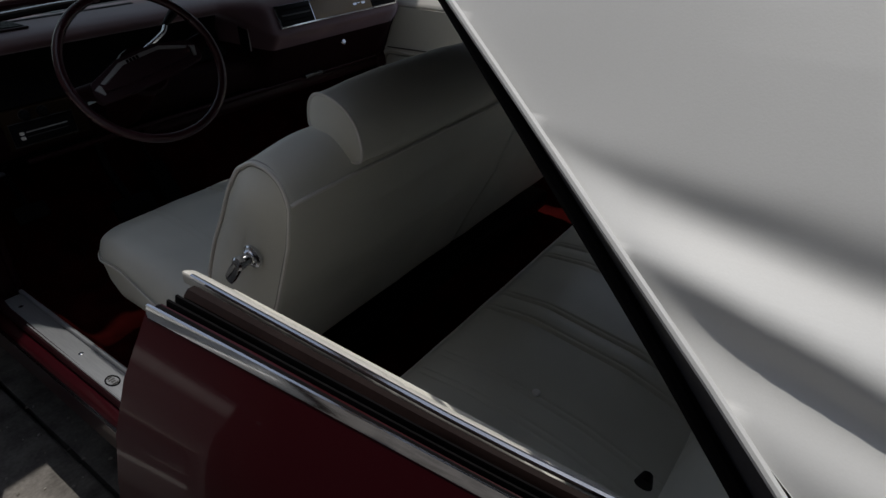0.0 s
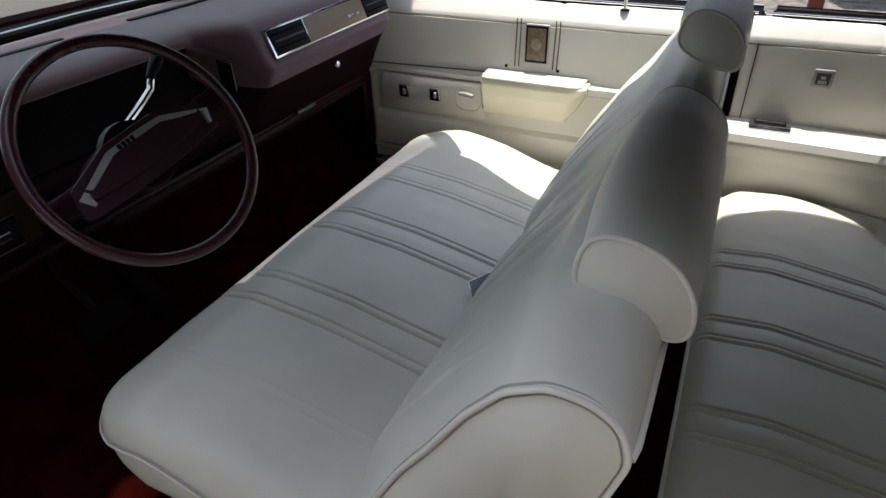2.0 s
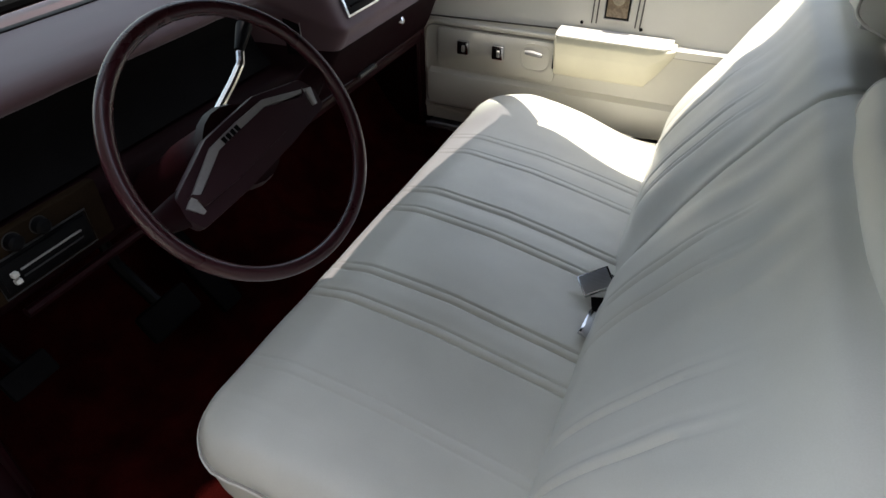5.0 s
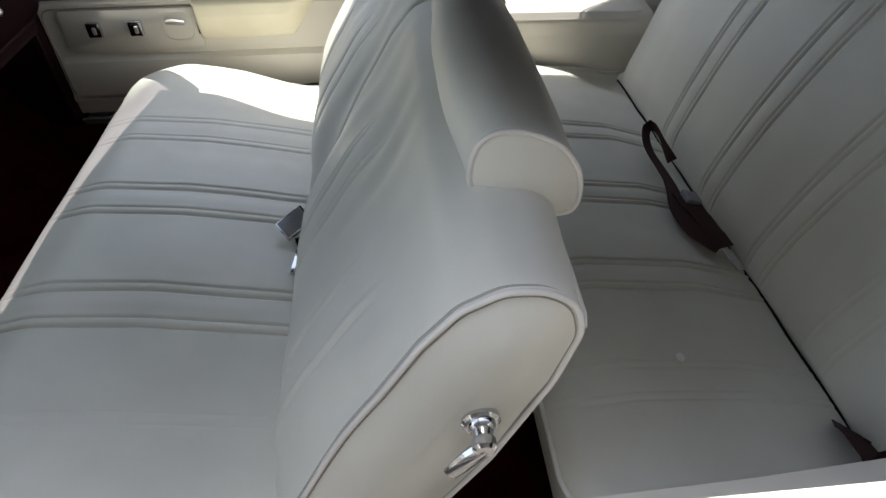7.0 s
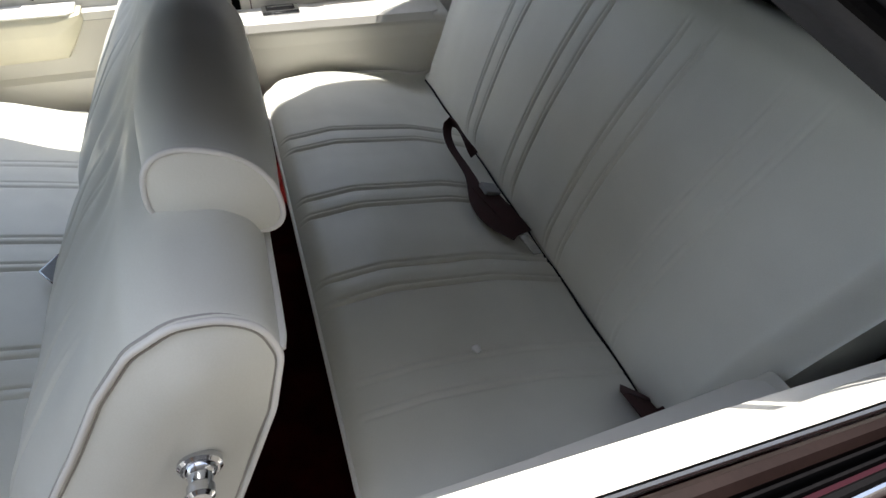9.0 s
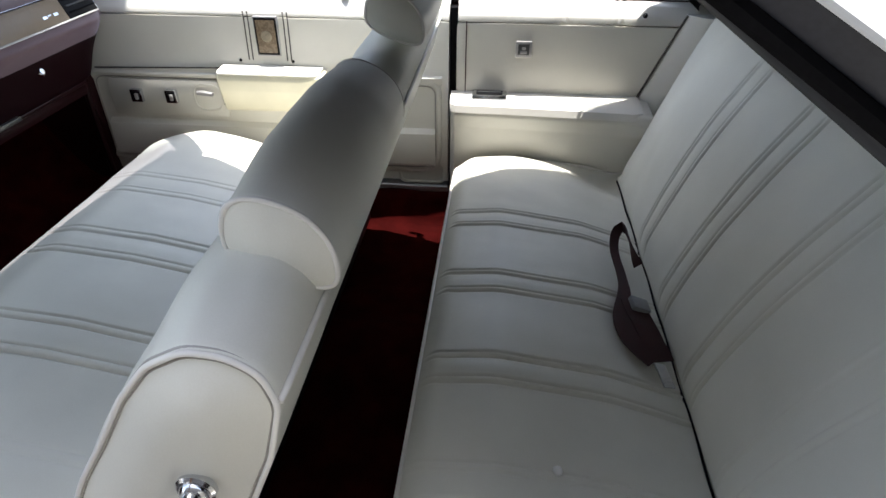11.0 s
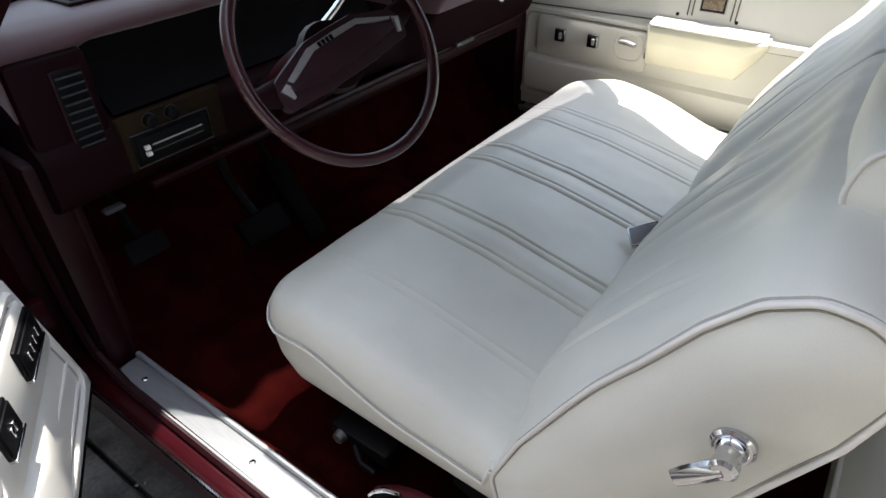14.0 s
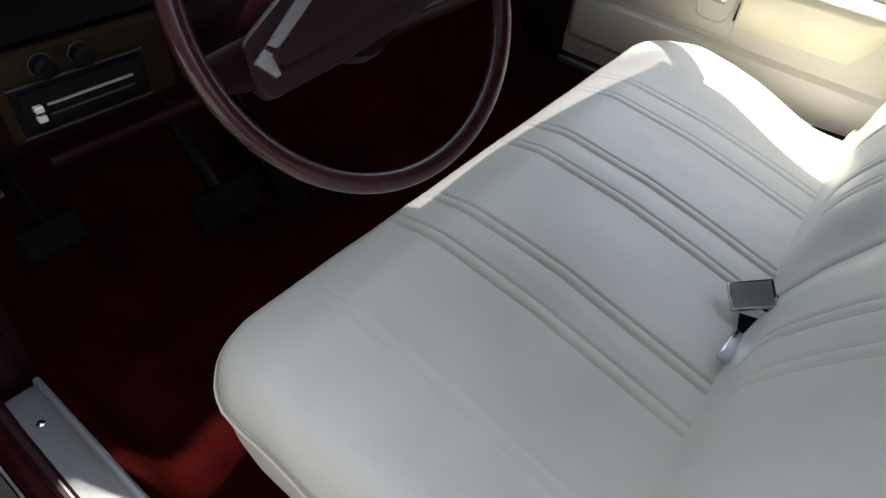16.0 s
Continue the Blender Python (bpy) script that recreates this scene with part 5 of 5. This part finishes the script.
    # armrest
    ap = fillet([(0.746, 0.735), (0.690, 0.728), (0.682, 0.712), (0.688, 0.680), (0.712, 0.612), (0.746, 0.605)], [0.002, 0.012, 0.012, 0.03, 0.015, 0.002], 4)
    arm = P("armrest", loft([[(lerp(0.746, x, sc), y, lerp(z, 0.728, up)) for x, z in ap] for y, sc, up in ((0.562 - back, 0.90, 0), (0.556 - back, 1.0, 0), (0.45, 1.0, 0), (0.315, 1.0, 0.02), (0.29, 0.98, 0.30), (0.268, 0.95, 0.58), (0.252, 0.85, 0.8))]), CREAM_OLD, None, "yellowed plastic armrest")
    P("armrest_pad", loft([[(0.746, y, 0.739), (0.694 + k, y, 0.736), (0.685 + k, y, 0.731), (0.688 + k, y, 0.726), (0.746, y, 0.724)] for y, k in ((0.560 - back, 0.004), (0.552 - back, 0), (0.28, 0), (0.262, 0.012))]), VINYL_SIDE, arm, "white padded armrest top")
    P("armrest_tail", loft([[(0.746, y, 0.724), (0.722 + k, y, 0.718), (0.722 + k, y, 0.700), (0.746, y, 0.696)] for y, k in ((0.268, 0), (0.10, 0.006), (-0.08, 0.018))]), CREAM, arm)
    for y in (0.508, 0.352):
        P("trim_screw", lathe([(0, 0), (0.0048, 0), (0.0038, 0.003), (0, 0.0035)], (0.7525, y, 0.7505), (-1, 0, 0.1), 10), BLACK)
    # lock pin
    pin = P("lock_pin", lathe([(0, 0), (0.0045, 0), (0.0048, 0.018), (0.0065, 0.032), (0.0085, 0.036), (0.0085, 0.042), (0.006, 0.046), (0, 0.046)], (0.797, 0.194, 0.920), (0, 0, 1), 14), CHROME, None, "chrome lock button")
    P("pin_grommet", lathe([(0, 0), (0.013, 0), (0.012, 0.003), (0.007, 0.004), (0, 0.004)], (0.797, 0.194, 0.9185), (0, 0, 1), 14), BLACK, pin)
    # lower kick strip and door edge
    P("scuff_moulding", tube([(0.747, y, z) for y, z in fillet([(0.05, 0.385), (0.05, 0.45), (-0.085, 0.45), (-0.085, 0.385)], 0.02, 4)], 0.005, 6, True), CREAM)
    P("door_end", box(0.76, 0.93, -0.147, -0.1445, 0.36, 0.87), PAINT)
    P("edge_guard", tube([(0.893, -0.147, 0.918), (0.930, -0.147, 0.885), (0.967, -0.147, 0.80), (0.992, -0.147, 0.66), (0.985, -0.147, 0.5), (0.945, -0.147, 0.34)], 0.004), CHROME, None, "thin chrome door edge guard")
    # outside handle
    hd = P("outside_handle", box(0.985, 1.012, -0.005, 0.235, 0.765, 0.795, bev=0.005), CHROME, None, "chrome pull handle")
    P("handle_button", lathe([(0, 0), (0.011, 0), (0.011, 0.012), (0.008, 0.015), (0, 0.015)], (0.975, 0.045, 0.745), (1, 0, 0), 14), CHROME, hd)
    P("side_moulding", belt_strip(0.990, 0.60, 0.014, -0.14, HINGE_Y - 0.02, 0.9), CHROME, None, "chrome side moulding")
    P("lower_weatherstrip", tube([(0.775, y, 0.335) for y in (-0.12, 0.5, 1.04)], 0.009), RUBBER)
    return d


door(1, 0)
door(-1, -33)


# ---- rear side trim ----
def side_panel(s):
    d = thing("rear_side_panel", "cream vinyl rear side trim with armrest ledge, ashtray and square emblem", "trim panel", (s * 0.76, -0.38, 0.30), group="rear side panels")

    def P(name, bm, mat, parent=None, label="", sharp=35):
        return part(name, mirror(bm) if s < 0 else bm, mat, parent or d, label, sharp)

    rr = []
    for y in np.linspace(-0.82, -0.122, 24):
        dd = 0.0025 * ripple(1, y, 2, 7)
        rr.append([(0.80, y, 0.30), (0.765, y, 0.30), (0.765 + dd, y, 0.50), (0.762 + dd, y, 0.68), (0.764 + dd, y, 0.80), (0.768, y, 0.866), (0.80, y, 0.866)])
    P("panel", loft(rr), CREAM, None, "cream vinyl panel")
    k = 0.0 if s > 0 else 0.014
    roll = fillet([(0.80, 0.868), (0.768 + k, 0.868), (0.773 + k, 0.885), (0.796 + k, 0.915), (0.825, 0.923), (0.825, 0.905), (0.80, 0.905)], [0.001, 0.012, 0.02, 0.02, 0.004, 0.004, 0.004], 4)
    rr = []
    for y in np.linspace(-0.84, -0.122, 80):
        dd = 0.004 * ripple(2, y, 1, 10) - 0.004 * sum(groove(y - c, 0.006) for c in (-0.265, -0.283, -0.405, -0.423, -0.55, -0.568))
        rr.append([(x - dd if x < 0.785 + k else x, y, z + (dd * 0.6 if z > 0.9 else 0)) for x, z in roll])
    P("top_roll", loft(rr), VINYL_SIDE, None, "white padded roll with sewn tucks")
    # armrest ledge, narrowing the seat
    rr = []
    for y, k in ((-0.106, 0.05), (-0.108, 0.030), (-0.113, 0.012), (-0.122, 0.002), (-0.140, 0.0), (-0.30, -0.004), (-0.45, -0.012), (-0.58, -0.022), (-0.66, -0.03)):
        pr = fillet([(0.764, 0.672), (0.672 + k, 0.664), (0.664 + k, 0.640), (0.680 + k, 0.60), (0.684 + k, 0.31), (0.764, 0.31)], [0.004, 0.016, 0.016, 0.03, 0.01, 0.002], 4)
        rr.append([(x, y, z) for x, z in pr])
    led = P("armrest_ledge", loft(rr), CREAM, None, "cream armrest ledge")
    P("ledge_pad", loft([[(0.762, y, 0.678), (0.690 + k, y, 0.675), (0.668 + k, y, 0.668), (0.661 + k, y, 0.650), (0.670 + k, y, 0.646), (0.762, y, 0.66)] for y, k in ((-0.106, 0.034), (-0.1085, 0.020), (-0.114, 0.009), (-0.124, 0.001), (-0.3, -0.004), (-0.45, -0.012), (-0.61, -0.022), (-0.635, -0.012))]), VINYL_SIDE, led, "white padded ledge top")
    at = P("ashtray", box(0.698, 0.750, -0.266, -0.168, 0.668, 0.688, bev=0.004), CHROME, None, "chrome ashtray lid")
    P("ashtray_lid", box(0.707, 0.741, -0.254, -0.180, 0.682, 0.6900, bev=0.002), BLACK, at)
    P("ashtray_bar", box(0.720, 0.728, -0.250, -0.184, 0.688, 0.6925, bev=0.0008), CHROME, at)
    em = P("square_emblem", box(0.755, 0.7655, -0.328, -0.283, 0.780, 0.824, bev=0.003), SATIN, None, "square satin metal emblem")
    P("emblem_recess", box(0.7535, 0.758, -0.321, -0.290, 0.787, 0.817, bev=0.001), GREYMETAL, em)
    P("emblem_centre", box(0.7515, 0.756, -0.315, -0.296, 0.790, 0.799, bev=0.002), SATIN, em)
    P("emblem_bar", box(0.7515, 0.756, -0.311, -0.300, 0.801, 0.809, bev=0.002), SATIN, em)
    P("corner_filler", loft([[(0.80, y + 0.06, 0.46), (x, y + 0.06, 0.46), (x + 0.004, y, 0.66), (x + 0.010, y - 0.10 * k, 0.90), (0.80, y - 0.10 * k, 0.90)] for y, x, k in ((-0.63, 0.756, 1.0), (-0.665, 0.728, 0.9), (-0.72, 0.712, 0.7), (-0.83, 0.70, 0.2))]), VINYL_SIDE, None, "vinyl corner panel beside the backrest")
    P("corner_welt", tube([(0.758, -0.626, 0.66), (0.761, -0.676, 0.78), (0.764, -0.727, 0.90)], 0.003, 6), SEAM)
    P("coat_hook", lathe([(0, 0), (0.007, 0), (0.006, 0.004), (0.004, 0.01), (0, 0.011)], (0.772, -0.62, 0.895), (-1, 0, 0.2), 12), BLACK)
    P("front_edge", tube([(0.7705, -0.1225, 0.36), (0.7675, -0.1225, 0.62), (0.7735, -0.1225, 0.86)], 0.004, 8), CREAM)
    return d


side_panel(1)
side_panel(-1)

# ---- small things by the driver's seat ----
rt = thing("belt_retractor", "dark red plastic seat belt retractor housing on the floor", "belt retractor", (-0.675, 0.34, 0.30))
RX0, RY0 = 0.012, -0.022      # place of the housing between seat and sill
rr = []
for t in np.linspace(0, 1, 14):
    a = math.pi * t
    y, w = RY0 + lerp(0.225, 0.440, t), math.sqrt(max(0.02, math.sin(a) * 0.9 + 0.1))
    rr.append([(-0.674 + RX0 + 0.043 * w * math.cos(b), y, 0.350 + 0.058 * w * math.sin(b) * (1 if math.sin(b) > 0 else 0.9)) for b in (2 * math.pi * k / 18 for k in range(18))])
part("housing", loft(rr), HOUSING, rt, "worn dark red plastic housing")
part("tongue", tube(along([(-0.690, 0.385, 0.400), (-0.697, 0.392, 0.420), (-0.694, 0.385, 0.432), (-0.684, 0.370, 0.436), (-0.675, 0.355, 0.430), (-0.672, 0.350, 0.415), (-0.676, 0.352, 0.402)], 26), 0.0030, 8), CHROME, rt, "metal belt loop")
part("slot", box(-0.695, -0.668, 0.352, 0.392, 0.398, 0.414, bev=0.005), BLACK, rt)
part("knob", lathe([(0, 0), (0.013, 0), (0.013, 0.02), (0.010, 0.026), (0.006, 0.027), (0, 0.024)], (-0.692, 0.275, 0.392), (-0.3, -0.1, 1), 16), ALU, rt, "grey round button")
part("knob_collar", lathe([(0, 0), (0.018, 0), (0.016, 0.012), (0, 0.013)], (-0.690, 0.276, 0.386), (-0.3, -0.1, 1), 16), BLACK, rt)
sa = thing("seat_adjuster", "black seat adjuster switch with a small lever under the cushion edge", "seat switch", (-0.60, 0.5, 0.39))
part("bracket", box(-0.628, -0.58, 0.42, 0.54, 0.372, 0.402, bev=0.006), BLACK, sa)
part("knob", lathe([(0, 0), (0.012, 0), (0.010, 0.012), (0, 0.014)], (-0.628, 0.515, 0.39), (-1, 0, 0), 12), GREYMETAL, sa, "small dull grey knob")
part("lever", tube([(-0.63, 0.485, 0.385), (-0.645, 0.46, 0.378), (-0.645, 0.43, 0.376)], 0.005), BLACK, sa)
part("leg", tube([(-0.60, 0.48, 0.375), (-0.60, 0.48, 0.29)], 0.01), BLACK, sa)

# ---- unseen awning, added to cast shade on dash, sill and door front ----
cp = thing("awning", "plain weathered timber awning, unseen, added to shade the car's dash and cowl", "awning", (-2.9, 1.2, 0))
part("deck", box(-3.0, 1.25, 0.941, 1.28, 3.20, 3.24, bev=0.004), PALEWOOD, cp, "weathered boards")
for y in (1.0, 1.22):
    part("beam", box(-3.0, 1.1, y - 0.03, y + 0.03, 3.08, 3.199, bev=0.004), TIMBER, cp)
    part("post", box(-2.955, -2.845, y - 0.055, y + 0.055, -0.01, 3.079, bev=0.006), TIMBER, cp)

# ---- yard beyond the passenger side ----
random.seed(4)


def pebbles(x0, x1, y0, y1, count, r0, r1, seed):
    rnd = random.Random(seed)
    verts, faces = [], []
    base = bmesh.new()
    bmesh.ops.create_icosphere(base, subdivisions=1, radius=1)
    bv = [v.co.copy() for v in base.verts]
    bf = [[v.index for v in f.verts] for f in base.faces]
    base.free()
    for _ in range(count):
        x, y, r = rnd.uniform(x0, x1), rnd.uniform(y0, y1), rnd.uniform(r0, r1)
        sx, sy, sz, a = rnd.uniform(0.7, 1.3), rnd.uniform(0.7, 1.3), rnd.uniform(0.4, 0.7), rnd.uniform(0, 6.3)
        k = len(verts)
        for v in bv:
            p = v * r * rnd.uniform(0.85, 1.15)
            verts.append((x + (p.x * sx * math.cos(a) - p.y * sy * math.sin(a)), y + (p.x * sx * math.sin(a) + p.y * sy * math.cos(a)), r * sz * 0.6 + p.z * sz))
        faces += [[i + k for i in f] for f in bf]
    me = bpy.data.meshes.new("gravel")
    me.from_pydata(verts, [], faces)
    me.materials.append(GRAVEL)
    return me


tagged(new("gravel", pebbles(5.6, 9.6, 0.08, 1.05, 3600, 0.02, 0.05, 2)), "loose grey gravel in the yard", "gravel", kind="stuff")
tagged(new("grit", pebbles(-1.05, -0.70, 0.45, 1.05, 40, 0.002, 0.006, 5)), "small loose stones on the concrete", "grit", kind="stuff")
post = thing("steel_post", "red-brown painted steel post in the yard", "post", (5.4, -0.66, 0))
part("shaft", box(5.34, 5.46, -0.72, -0.60, 0.012, 2.6, bev=0.012), REDPOST, post)
part("foot_plate", box(5.26, 5.54, -0.80, -0.52, 0.0, 0.014, bev=0.003), REDPOST, post)
solo("wall_yard", box(6.2, 6.4, -9.0, -0.80, -0.1, 2.5, bev=0.01), WALLGREY, "plain grey rendered yard wall", "wall", kind="structure")
# unseen wall, added to block low sky from the driver's side
solo("wall_sky_block", box(-3.2, -3.0, -16.0, 4.0, -0.1, 6.4, bev=0.01), BLOCKER_BRICK, "unseen dark brick wall added to block sky light beside the car", "wall", kind="structure")
# added wall, its height set to cut sky light from the passenger side
solo("wall_far", box(11.0, 11.2, -16.0, 16.0, -0.1, 4.6, bev=0.01), WALLGREY, "plain grey wall added behind the yard to block low sky", "wall", kind="structure")
kerb = solo("kerb", box(5.7, 9.5, 0.0, 0.08, -0.05, 0.05, bev=0.02), GRAVEL, "low rough concrete kerb beside the gravel", "kerb", kind="structure")
stack = thing("timber_stack", "stack of rusty weathered timber pallets in the yard", "timber stack", (6.6, 3.6, 0))
for lay in range(5):
    z = 0.0 + lay * 0.15
    for k in range(3):
        part("bearer", box(6.1, 7.2, 2.2 + k * 1.25, 2.32 + k * 1.25, z, z + 0.10, bev=0.006), TIMBER, stack)
    for k in range(7):
        x = 6.1 + k * 0.16 + random.uniform(-0.01, 0.01)
        part("board", box(x, x + 0.12, 2.1 + random.uniform(-0.05, 0.05), 5.0 + random.uniform(-0.1, 0.1), z + 0.102, z + 0.148, bev=0.004), TIMBER, stack)
screen = thing("board_fence", "pale weathered upright boards leaning in the yard", "boards", (6.3, 1.3, 0))
for k in range(5):
    y = 1.12 + k * 0.11
    part("board", box(6.3, 6.33, y, y + 0.10, 0.0, 1.15 + 0.06 * math.sin(k * 2.1), bev=0.004, m=None), PALEWOOD, screen)
tank = thing("dark_drum", "dark upright metal drum between boards and timber", "drum", (6.5, 1.85, 0))
part("drum", lathe([(0, 0), (0.28, 0), (0.29, 0.02), (0.28, 0.04), (0.28, 0.3), (0.29, 0.32), (0.28, 0.34), (0.28, 0.86), (0.29, 0.88), (0.27, 0.88), (0.26, 0.86), (0, 0.86)], (6.5, 1.88, 0), (0, 0, 1), 28), BLACK, tank)
